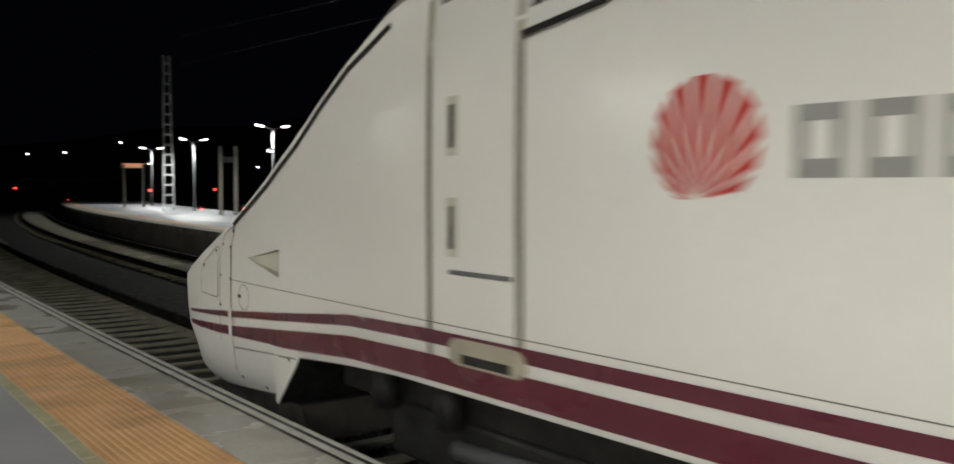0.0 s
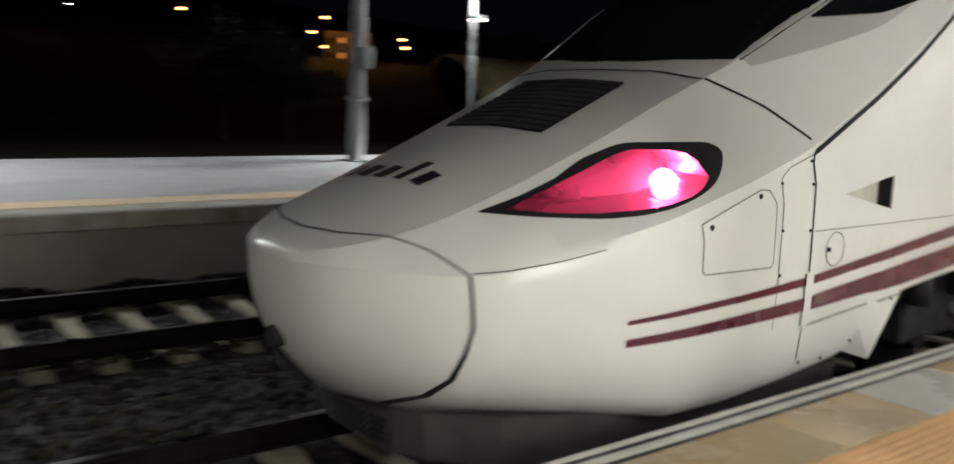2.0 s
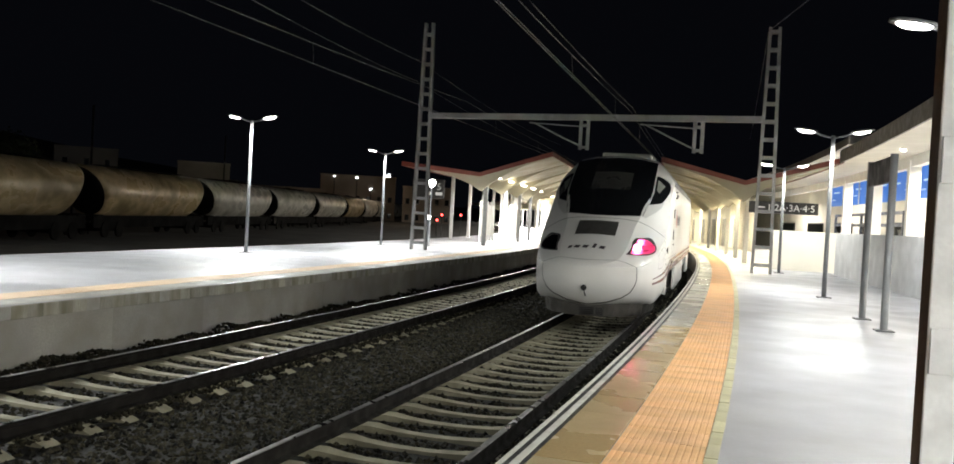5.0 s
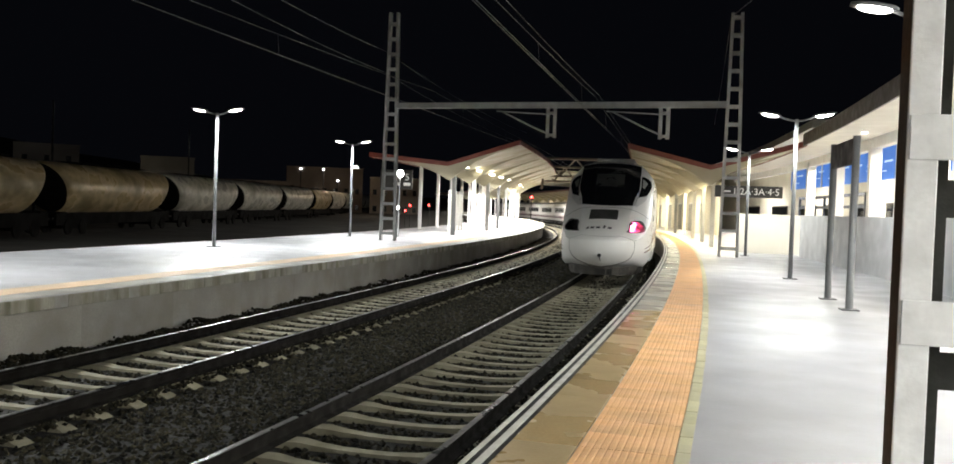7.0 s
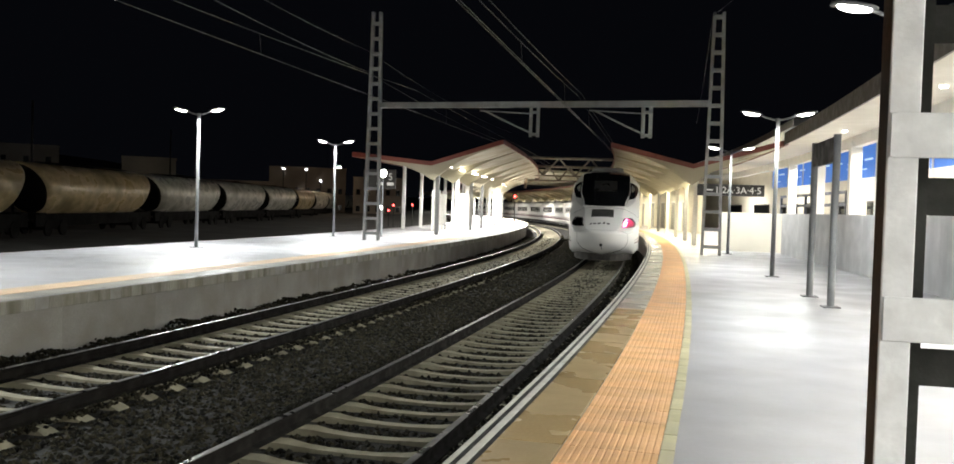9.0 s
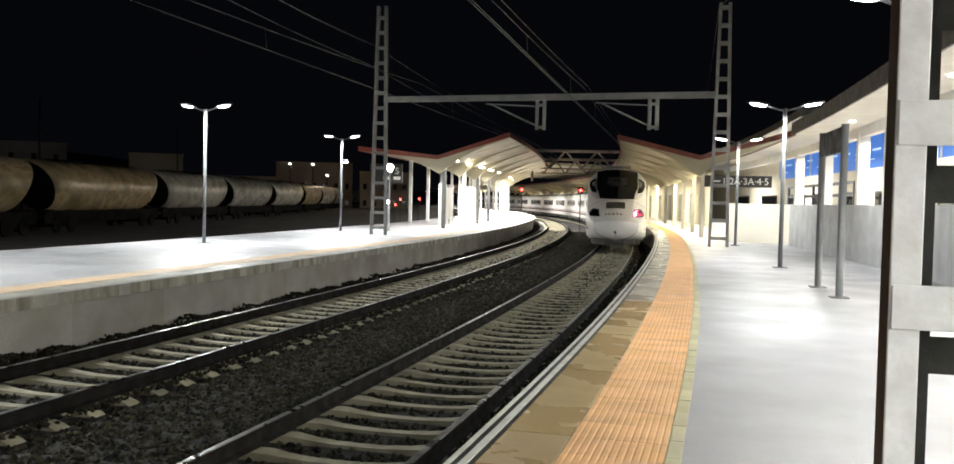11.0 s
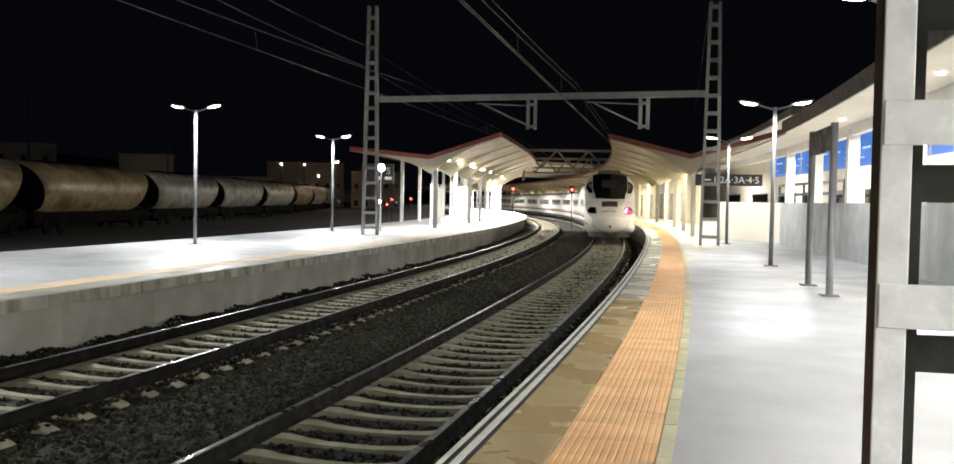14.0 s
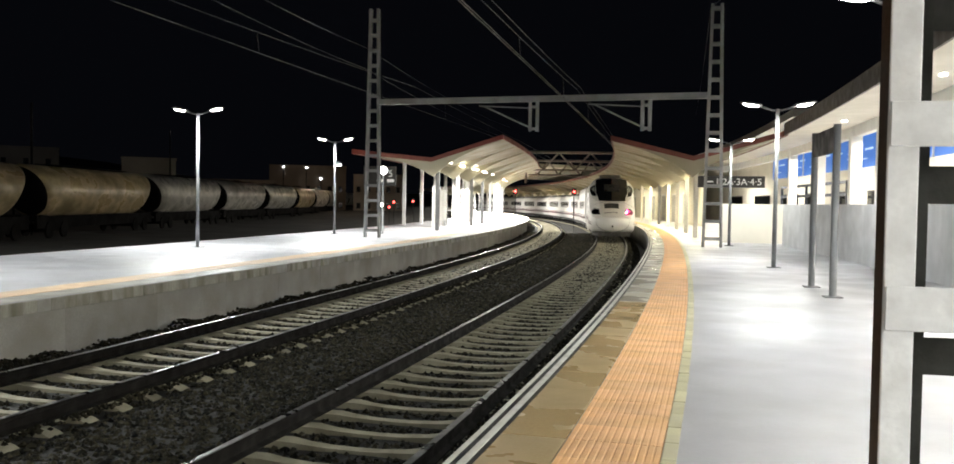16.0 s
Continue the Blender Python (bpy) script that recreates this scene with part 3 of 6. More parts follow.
        # arrow-shaped air intake, sunk into the side
        bm = bmesh.new()
        A, B, C = [bm.verts.new((side * (side_x(u, z) - d), u, z)) for u, z, d in ((*INTAKE[0], 0.0), (*INTAKE[1], 0.09), (*INTAKE[2], 0.09))]
        B2, C2 = [bm.verts.new((side * side_x(u, z), u, z)) for u, z in INTAKE[1:]]
        for fc in ((A, B, C), (A, B2, B), (A, C, C2), (B, B2, C2, C)):
            bm.faces.new(fc)
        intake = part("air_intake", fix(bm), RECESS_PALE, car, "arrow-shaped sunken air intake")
        part("intake_mouth", boxes((side * 1.378, side * 1.462, 0.860, 0.878, 1.552, 1.738)), BLACK, intake)
        for u, z in ((0.08, 0.66), (0.42, 0.62), (0.70, 0.70), (1.02, 0.95)):
            bm = bmesh.new()
            x = side_x(u, z)
            tube(bm, [(side * (x - 0.01), u, z), (side * (x + 0.006), u, z)], 0.012, 10)
            part("bolt", fix(bm), UNDER, car)
        part("side_skirt", boxes((side * 1.36, side * 1.45, 5.9, 11.9, 0.38, 1.08), bevel=0.03), WHITE_BODY, car)
        part("side_skirt", boxes((side * 1.36, side * 1.45, 16.6, 18.9, 0.40, 1.08), bevel=0.03), WHITE_BODY, car)
        # crew door
        door = part("crew_door", side_patch(lambda u: 1.74, lambda u: 3.10, span(2.86, 3.51, 0.1), side, 0.003, 8), WHITE_BODY, car)
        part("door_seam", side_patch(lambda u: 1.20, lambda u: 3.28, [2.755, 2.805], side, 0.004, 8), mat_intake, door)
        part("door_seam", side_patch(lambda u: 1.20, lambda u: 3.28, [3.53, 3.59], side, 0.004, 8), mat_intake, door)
        for u in (2.775, 2.80, 3.54, 3.58):
            part("door_gap", side_line([(u, 1.22), (u, 3.26)], 0.010, side, 0.007, 6), BLACK, door)
        part("door_sill", boxes((side * 1.45, side * 1.49, 2.99, 3.50, 1.735, 1.76), bevel=0.006), GALV_FAR, door)
        for z in (1.83, 2.39):
            grab = part("grab_recess", side_patch(lambda u: z, lambda u: z + 0.33, [2.95, 3.05], side, 0.006, 6), RECESS_PALE, door)
            bm = bmesh.new()
            tube(bm, [(side * 1.45, 3.00, z + 0.05), (side * 1.478, 3.00, z + 0.05), (side * 1.478, 3.00, z + 0.28), (side * 1.45, 3.00, z + 0.28)], 0.014, 8)
            part("grab_bar", fix(bm), BLACK, grab)
        bm = bmesh.new()
        tube(bm, [(side * 1.40, 3.05, 1.31), (side * 1.478, 3.05, 1.31)], 0.075, 20)
        tube(bm, [(side * 1.40, 3.54, 1.31), (side * 1.478, 3.54, 1.31)], 0.075, 20)
        box(bm, side * 1.40, side * 1.478, 3.05, 3.54, 1.235, 1.385)
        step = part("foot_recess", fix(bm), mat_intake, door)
        part("foot_bar", boxes((side * 1.47, side * 1.482, 3.1, 3.5, 1.25, 1.30)), BLACK, step)
        bm = bmesh.new()
        tube(bm, [(side * 1.43, 3.60, 2.98), (side * 1.50, 3.62, 2.98), (side * 1.50, 4.15, 3.06), (side * 1.43, 4.18, 3.10)], 0.018, 8)
        tube(bm, [(side * 1.43, 3.62, 3.12), (side * 1.49, 3.70, 3.14), (side * 1.49, 4.15, 3.16)], 0.015, 8)
        part("mirror_arm", fix(bm), BLACK, car)
        # tail lamp in its black-framed eye
        lo = smooth_lin((-1.857, 1.572), (-1.677, 1.562), (-1.362, 1.560), (-1.18, 1.578), (-1.02, 1.61), (-0.88, 1.655), (-0.77, 1.70), (-0.69, 1.745), (-0.63, 1.79), (-0.57, 1.845), (-0.535, 1.89))
        hi = lin((-1.857, 1.578), (-1.632, 1.65), (-1.425, 1.73), (-1.218, 1.83), (-1.03, 1.898), (-0.97, 1.915), (-0.92, 1.922), (-0.60, 1.938), (-0.56, 1.935), (-0.535, 1.915))
        n = len(LENS)
        lower = lin(*sorted(LENS[:9]))
        upper = lin(*sorted([LENS[0]] + LENS[8:]))
        us2 = span(-1.74, -0.72, 0.04) + [-0.71, -0.70]
        eye = part("lamp_frame", side_patch(lo, lower, us2, side, 0.006, 3), BLACK, car)
        part("frame_rim", side_patch(upper, hi, us2, side, 0.006, 3), BLACK, eye)
        part("frame_rim", side_patch(lo, hi, [-0.70, -0.66, -0.62, -0.60, -0.58, -0.565, -0.55, -0.542, -0.535], side, 0.006, 10), BLACK, eye)
        part("frame_rim", side_patch(lo, hi, [-1.857, -1.82, -1.78, -1.74], side, 0.006, 3), BLACK, eye)
        # the reflector bowl behind the clear red cover
        bm = bmesh.new()
        ring = [(side_x(u, z) + 0.004, u, z) for u, z in LENS]
        rows = [[bm.verts.new((side * (x - 0.44 * f), u + 0.24 * f + 0.10 * f * (-0.9 - u), z + (1.72 - z) * 0.15 * f)) for x, u, z in ring] for f in (0, 0.25, 0.5, 0.75, 1.0)]
        for a, b in zip(rows, rows[1:]):
            for k in range(n):
                bm.faces.new((a[k], a[(k + 1) % n], b[(k + 1) % n], b[k]))
        bm.faces.new(rows[-1])
        part("reflector", fix(bm), REFLECTOR if side > 0 else GLASS_DARK, eye, "pale reflector bowl")
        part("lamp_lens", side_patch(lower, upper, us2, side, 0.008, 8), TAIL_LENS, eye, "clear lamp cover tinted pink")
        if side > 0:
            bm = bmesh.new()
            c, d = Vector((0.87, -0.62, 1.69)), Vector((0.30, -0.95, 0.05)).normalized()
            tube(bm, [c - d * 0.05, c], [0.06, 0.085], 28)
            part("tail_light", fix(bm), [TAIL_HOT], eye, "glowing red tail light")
        # dark mask round the cab, and its side window
        mask = part("cab_mask", side_patch(lin((0.02, 2.37), (0.49, 2.52), (0.9, 2.66), (1.29, 2.86), (2.06, 3.22), (2.5, 3.38), (2.75, 3.55)),
                                           lambda u: half_section(u)[10][1] + 0.018, span(0.03, 2.74, 0.1), side, 0.004, 10), MASK, car)
        pane = part("cab_window", side_patch(smooth_lin((0.55, 2.70), (0.97, 2.75), (1.35, 2.88), (1.71, 3.03), (1.95, 3.14), (2.08, 3.22), (2.16, 3.29)), lin((0.55, 2.71), (1.0, 2.96), (1.84, 3.45), (1.96, 3.455), (2.08, 3.40), (2.16, 3.30)),
                                             span(0.55, 2.10, 0.08) + [2.13, 2.16], side, 0.009, 8), GLASS_DARK, mask)
        part("window_blind", side_patch(lin((1.25, 3.00), (1.75, 3.20)), lin((1.25, 3.07), (1.75, 3.36)), span(1.25, 1.75, 0.08), side, 0.013, 4), BLIND, pane)
    # windscreen, hood, grille
    part("windscreen", top_patch(0.02, 2.75, lin((-0.2, 0.82), (0.02, 0.885), (0.6, 0.985), (1.1, 1.025), (2.0, 1.03), (2.75, 1.02)), 18, 14, 0.006, 0.21), GLASS_DARK, car)
    part("window_blind", top_patch(0.95, 1.75, lambda u: 0.48, 8, 8, 0.011), BLIND_DARK, car, "dim grey cab interior behind the windscreen")
    part("hood_seam", top_line([(-1.40, 0.0), (-0.78, -0.27), (0.0, -0.32), (0.78, -0.27), (1.40, 0.0)], 0.016), BLACK, car)
    grille = part("hood_grille", top_patch(-1.15, -0.47, lambda u: 0.45, 6, 6, 0.004, 0.0, -0.045), BLACK, car)
    for k in range(11):
        u = -1.12 + 0.0625 * k
        bm = bmesh.new()
        rows = []
        for w in (-0.485, -0.25, -0.045, 0.155, 0.395):
            z = top_z(u, w)
            rows.append([bm.verts.new((w, u + du, z + dz)) for du, dz in ((-0.022, 0.004), (0.012, 0.024), (0.020, 0.018), (-0.012, 0.002))])
        for a, b in zip(rows, rows[1:]):
            for j in range(4):
                bm.faces.new((a[j], a[(j + 1) % 4], b[(j + 1) % 4], b[j]))
        part("slat", fix(bm), SLAT, grille)
    # nose cover: its outline as a dark joint
    where = lin((0, -2.22), (1, -2.20), (2, -2.15), (3, -2.11), (5, -2.08), (7, -2.105), (8, -2.12), (9, -2.18), (10, -2.28), (11, -2.39), (12, -2.43))
    for side in (1, -1):
        bm, prev = bmesh.new(), None
        for i in range(61):
            k = 12 * i / 60
            row = []
            for d in (-0.5, 0.5):
                u = where(k) + d * (0.014 + 0.034 * max(0, 1 - k / 4.5))
                h = half_section(u)
                a, b = h[int(min(k, 11))], h[int(min(k, 11)) + 1]
                f = k - int(min(k, 11))
                w, z = a[0] + (b[0] - a[0]) * f, a[1] + (b[1] - a[1]) * f
                o = Vector((w, 0, z - 1.05)).normalized() * 0.005
                row.append(bm.verts.new((side * (w + o.x), u - 0.002, z + o.z)))
            if prev:
                bm.faces.new((prev[0], prev[1], row[1], row[0]))
            prev = row
        part("cover_joint", fix(bm), BLACK, car)
        part("cover_ridge", side_line([(-2.09, 1.33), (-1.93, 1.345), (-1.7, 1.38), (-1.45, 1.43)], 0.006, side), DARK_GAP, car)
    bm = bmesh.new()
    tube(bm, [(-0.03, -2.60, 0.865), (-0.03, -2.36, 0.865)], 0.06, 18)
    hole = part("coupler_hole", fix(bm), BLACK, car)
    part("coupler_hook", tube(bmesh.new(), [(-0.02, -2.60, 0.84), (-0.01, -2.57, 0.76), (0.01, -2.53, 0.69)], 0.012, 8), UNDER, hole)
    # snow plough and front bumper beam
    bm = bmesh.new()
    rows = []
    for u, w in ((-2.14, 0.16), (-2.12, 0.36), (-2.04, 0.54), (-1.75, 0.82), (-1.2, 1.04), (0.0, 1.18), (0.8, 1.2)):
        rows.append([bm.verts.new((x, u + (0.05 if z < 0.3 else 0), z)) for x, z in ((w * 1.04, 0.52), (w, 0.24), (-w, 0.24), (-w * 1.04, 0.52))])
    for a, b in zip(rows, rows[1:]):
        for j in range(4):
            bm.faces.new((a[j], a[(j + 1) % 4], b[(j + 1) % 4], b[j]))
    bm.faces.new(rows[0])
    bm.faces.new(rows[-1][::-1])
    plough = part("plough", fix(bm), PLOUGH_GREY, car, "dirty grey snow plough with slots")
    for z in (0.285, 0.325, 0.365, 0.405):
        part("plough_slot", boxes((-0.15, 0.15, -2.15, -2.08, z, z + 0.018)), BLACK, plough)
        part("plough_slot", boxes((0.19, 0.34, -2.13, -2.06, z, z + 0.018)), BLACK, plough)
    part("underframe", boxes((-1.1, 1.1, 1.2, 18.8, 0.75, 1.12)), UNDER, car)
    part("equipment_box", boxes((-1.3, 1.3, 6.0, 11.8, 0.42, 0.9)), UNDER, car)
    build_bogie(car, 3.6)
    build_bogie(car, 14.4)
    # lettering as plain bars and the shell-shaped emblem
    for side in (1, -1):
        bm = bmesh.new()
        cu, cz, cr, hub = 4.69, 2.415, 0.27, (4.65, 2.17)
        for k in range(12):
            a0 = radians(172 - 14.2 * k)
            q = []
            for d, far in ((-0.035, 0), (-0.094, 1), (0.094, 1), (0.035, 0)):
                ca, sa = math.cos(a0 + d), math.sin(a0 + d)
                bq = ca * (hub[0] - cu) + sa * (hub[1] - cz)
                reach = -bq + math.sqrt(max(0, bq * bq - ((hub[0] - cu) ** 2 + (hub[1] - cz) ** 2 - cr * cr)))
                r = reach if far else 0.03
                u, z = hub[0] + r * ca, hub[1] + r * sa
                q.append(bm.verts.new((side * (side_x(u, z) + 0.004), u, z)))
            bm.faces.new(q)
        part("shell_emblem", fix(bm), EMBLEM, car, "red fan-shaped shell emblem")
        for k in range(7):
            u0 = 5.10 + 0.265 * k
            bm = bmesh.new()
            for lo_z, hi_z in ((2.26, 2.33), (2.47, 2.53)):
                box(bm, side * 1.462, side * 1.474, u0, u0 + 0.20, lo_z, hi_z)
            for u in (u0, u0 + 0.15):
                box(bm, side * 1.462, side * 1.4735, u, u + 0.05, 2.26, 2.53)
            part("lettering_bar", bm, LETTER_GREY, car)
    for w, ww, tall in ((-0.49, 0.08, -1.74), (-0.34, 0.12, -1.74), (-0.16, 0.12, -1.74), (0.03, 0.07, -1.66), (0.20, 0.12, -1.74)):
        part("lettering_bar", top_line([(w, -1.88), (w + 0.03, tall)], ww, 0.005, 4), LETTER_DARK, car)
    # roof gear
    for u in (5.5, 8.2, 11.0, 13.6, 16.5):
        part("roof_box", boxes((-0.7, 0.7, u - 0.9, u + 0.9, 3.95, 4.22), bevel=0.05), ROOF_GREY, car)
    return car


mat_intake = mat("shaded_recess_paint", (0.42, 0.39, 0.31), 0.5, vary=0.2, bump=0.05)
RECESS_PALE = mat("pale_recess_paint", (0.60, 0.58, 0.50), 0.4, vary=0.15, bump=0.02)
BLIND = mat("grey_window_blind", (0.14, 0.15, 0.13), 0.6, vary=0.1, bump=0)
BLIND_DARK = mat("dim_cab_interior", (0.035, 0.036, 0.034), 0.35, vary=0.1, bump=0)
PLOUGH_GREY = mat("dirty_plough_paint", (0.065, 0.06, 0.052), 0.7, vary=0.3, scale=4, fine=40, bump=0.1)
SLAT = mat("dark_grille_slat", (0.05, 0.05, 0.048), 0.6, vary=0.2, bump=0)
EMBLEM = mat("red_emblem_paint", (0.50, 0.022, 0.014), 0.4, vary=0.1, bump=0)
LETTER_DARK = mat("dark_violet_lettering", (0.03, 0.022, 0.03), 0.4, vary=0.1, bump=0)
LETTER_GREY = mat("grey_lettering", (0.28, 0.28, 0.27), 0.4, vary=0.1, bump=0)
REFLECTOR = mat("lamp_reflector", (0.72, 0.66, 0.66), 0.32, 0.75, vary=0.1, bump=0)
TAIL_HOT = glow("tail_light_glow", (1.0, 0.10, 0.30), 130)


def red_cover():
    m = bpy.data.materials.new("clear_red_cover")
    m.use_nodes = True
    t = m.node_tree
    t.nodes.remove(t.nodes["Principled BSDF"])
    clear, gloss, mix, fres = [t.nodes.new("ShaderNode" + k) for k in ("BsdfTransparent", "BsdfGlossy", "MixShader", "Fresnel")]
    clear.inputs[0].default_value = (1.0, 0.70, 0.76, 1)
    gloss.inputs["Roughness"].default_value = 0.08
    fres.inputs["IOR"].default_value = 1.5
    t.links.new(fres.outputs[0], mix.inputs[0])
    t.links.new(clear.outputs[0], mix.inputs[1])
    t.links.new(gloss.outputs[0], mix.inputs[2])
    t.links.new(mix.outputs[0], t.nodes["Material Output"].inputs[0])
    return m


TAIL_LENS = red_cover()
power_car = build_power_car()


def build_coach(name, length, h, label, windows):
    car = empty(name, stand(20, NEAR, RAIL), label, "train", "train cars")
    prof = [(-1.30, 0.55), (-1.44, 0.75), (-1.47, 1.3), (-1.46, h - 0.75), (-1.36, h - 0.35), (-1.0, h - 0.1), (0, h), (1.0, h - 0.1), (1.36, h - 0.35), (1.46, h - 0.75), (1.47, 1.3), (1.44, 0.75), (1.30, 0.55)]
    bm = bmesh.new()
    a = [bm.verts.new((x, 0.12, z)) for x, z in prof]
    b = [bm.verts.new((x, length - 0.12, z)) for x, z in prof]
    n = len(prof)
    for j in range(n):
        f = bm.faces.new((a[j], a[(j + 1) % n], b[(j + 1) % n], b[j]))
        f.smooth = 2 < j < 9
        f.material_index = 1 if 4 <= j <= 7 else 0
    bm.faces.new(a)
    bm.faces.new(b[::-1])
    part("body", fix(bm), [WHITE_BODY, ROOF_GREY], car)
    part("gangway", boxes((-0.9, 0.9, -0.14, 0.14, 0.8, h - 0.5)), BLACK, car)
    part("underframe", boxes((-1.25, 1.25, 0.4, length - 0.4, 0.3, 0.62)), UNDER, car)
    for side in (1, -1):
        part("stripe", boxes((side * 1.462, side * 1.474, 0.14, length - 0.14, 1.20, 1.27)), MAROON, car)
        part("stripe", boxes((side * 1.452, side * 1.468, 0.14, length - 0.14, 0.95, 1.13)), MAROON, car)
        for k in range(windows):
            u = 1.7 + (length - 3.4) * (k + 0.5) / windows
            w = (length - 3.4) / windows * 0.36
            part("window", boxes((side * 1.455, side * 1.472, u - w, u + w, 1.75, 2.45), bevel=0.004), GLASS_DARK, car)
    for k in (-0.87, 0.87):
        bm = bmesh.new()
        tube(bm, [(k - 0.06, 0, 0.40), (k + 0.06, 0, 0.40)], 0.40, 24)
        part("wheel", fix(bm), UNDER, car)
    return car


coach_end = build_coach("technical_car", 12.2, 3.85, "white technical car with maroon stripes behind the power car", 2)
coaches = [build_coach("coach", 13.1, 3.36, "low white passenger coach with dark windows and maroon stripes", 7)]
for _ in range(9):
    coaches.append(copy_thing(coaches[0], stand(20, NEAR, RAIL)))

TRAIN_S = [(0.0, -8.59), (0.5, -5.36), (1.0, -2.17), (1.5, 0.97), (2.0, 4.07), (2.5, 7.13), (3.0, 10.04), (3.2, 11.18), (3.5, 13.18), (3.8, 15.00), (4.0, 16.22), (4.2, 17.38), (4.5, 19.00), (5.0, 21.45), (5.5, 23.75), (6.0, 25.90), (6.5, 28.00), (7.0, 30.30), (7.5, 32.50), (8.0, 34.60), (8.5, 36.50), (9.0, 38.30), (9.5, 40.00), (10.0, 41.65), (10.5, 43.25), (11.0, 44.80), (11.5, 46.25), (12.0, 47.70), (12.5, 49.10), (13.0, 50.45), (13.5, 51.80), (14.0, 53.10), (14.5, 54.40), (15.0, 55.70), (15.5, 57.00), (16.0, 58.30)]


def car_pose(s0, s1, back):
    """A car whose pivots ride the track's middle at s0 and s1; its own origin lies back metres behind the first pivot."""
    a, b = at(s0, NEAR - 0.02, RAIL), at(s1, NEAR - 0.02, RAIL)
    d = (b - a).normalized()
    o = a - d * back
    return pose(o.x, o.y, o.z, 0, 0, math.degrees(math.atan2(-d.x, d.y)))


def motions():
    walk(power_car, [(t, car_pose(s + 3.6, s + 14.4, 3.6)) for t, s in TRAIN_S])
    walk(coach_end, [(t, car_pose(s + 19.3, s + 31.3, 0)) for t, s in TRAIN_S])
    for i, c in enumerate(coaches):
        o = 31.6 + 13.2 * i
        walk(c, [(t, car_pose(s + o, s + o + 13.1, 0)) for t, s in TRAIN_S])


# ---- platform lamps ----
LAMP_POWER = 1250.0


def build_lamp(height, label):
    thing = empty("platform_lamp", pose(0, 0, 0), label, "lamp post", "platform lamp posts")
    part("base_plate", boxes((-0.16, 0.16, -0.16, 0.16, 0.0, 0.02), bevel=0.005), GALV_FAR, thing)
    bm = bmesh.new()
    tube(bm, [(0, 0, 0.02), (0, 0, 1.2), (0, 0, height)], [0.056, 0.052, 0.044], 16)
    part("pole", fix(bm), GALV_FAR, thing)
    for k in (-1, 1):
        bm = bmesh.new()
        tube(bm, [(0, 0, height - 0.05), (k * 0.12, 0, height - 0.035), (k * 0.30, 0, height + 0.015), (k * 0.46, 0, height + 0.085)], 0.024, 8)
        part("arm", fix(bm), GALV_FAR, thing)
        tilt = pose(k * 0.62, 0, height + 0.115, 0, -k * 9, 0)
        bm = bmesh.new()
        rows = []
        for x, w, h in ((-0.26, 0.05, 0.025), (-0.20, 0.11, 0.045), (0.0, 0.15, 0.055), (0.18, 0.14, 0.045), (0.27, 0.08, 0.025)):
            rows.append([bm.verts.new(tilt @ Vector((k * x, w * math.cos(a), max(-0.012, h * math.sin(a))))) for a in [2 * math.pi * j / 14 for j in range(14)]])
        for u, v in zip(rows, rows[1:]):
            for j in range(14):
                f = bm.faces.new((u[j], u[(j + 1) % 14], v[(j + 1) % 14], v[j]))
                f.smooth = True
        bm.faces.new(rows[0])
        bm.faces.new(rows[-1][::-1])
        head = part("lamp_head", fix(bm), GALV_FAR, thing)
        bm = bmesh.new()
        bmesh.ops.create_uvsphere(bm, u_segments=16, v_segments=8, radius=1.0, matrix=tilt @ Matrix.Translation((0, 0, -0.018)) @ Matrix.Diagonal((0.20, 0.115, 0.045, 1)))
        part("light_panel", bm, LAMP_GLOW, head)
    return thing


def lamp_light(s, q, z, power=LAMP_POWER, color=(0.97, 1.0, 0.96), cone=166):
    li = bpy.data.lights.new("lamp_beam", "SPOT")
    li.energy, li.color, li.spot_size, li.spot_blend, li.shadow_soft_size = power, color, radians(cone), 0.42, 0.10
    ob = new("lamp_beam", li)
    ob.location = at(s, q, z)
    return ob


def lamp_pair(s, q, z, power=LAMP_POWER, cone=166):
    for k in (-0.62, 0.62):
        lamp_light(s, q + k, z, power, cone=cone)


lamp_island = build_lamp(4.22, "tall grey post with two bright lamp heads on the island platform")
ISLAND_LAMPS = [(26.1, -13.8), (39.4, -14.1), (12.3, -13.8), (-1.0, -13.9), (-13.7, -14.05), (-27.9, -14.1), (-41.8, -14.15), (-57.0, -14.15), (-72.6, -14.1)]
for i, (s, q) in enumerate(ISLAND_LAMPS):
    (copy_thing(lamp_island, stand(s, q, ISLAND_Z)) if i else lamp_island).matrix_basis = stand(s, q, ISLAND_Z)
    lamp_pair(s, q, ISLAND_Z + 4.17)
lamp_near = build_lamp(3.85, "tall grey post with two bright lamp heads on the near platform")
NEAR_LAMPS = [(23.2, 3.24, 400, 160), (35.0, 2.96, 380, 160), (11.75, 3.62, 400, 152), (-1.5, 4.3, 340, 146), (-14.0, 4.3, 380, 160)]
for i, (s, q, p, cone) in enumerate(NEAR_LAMPS):
    (copy_thing(lamp_near, stand(s, q)) if i else lamp_near).matrix_basis = stand(s, q)
    lamp_pair(s, q, 3.80, p, cone)


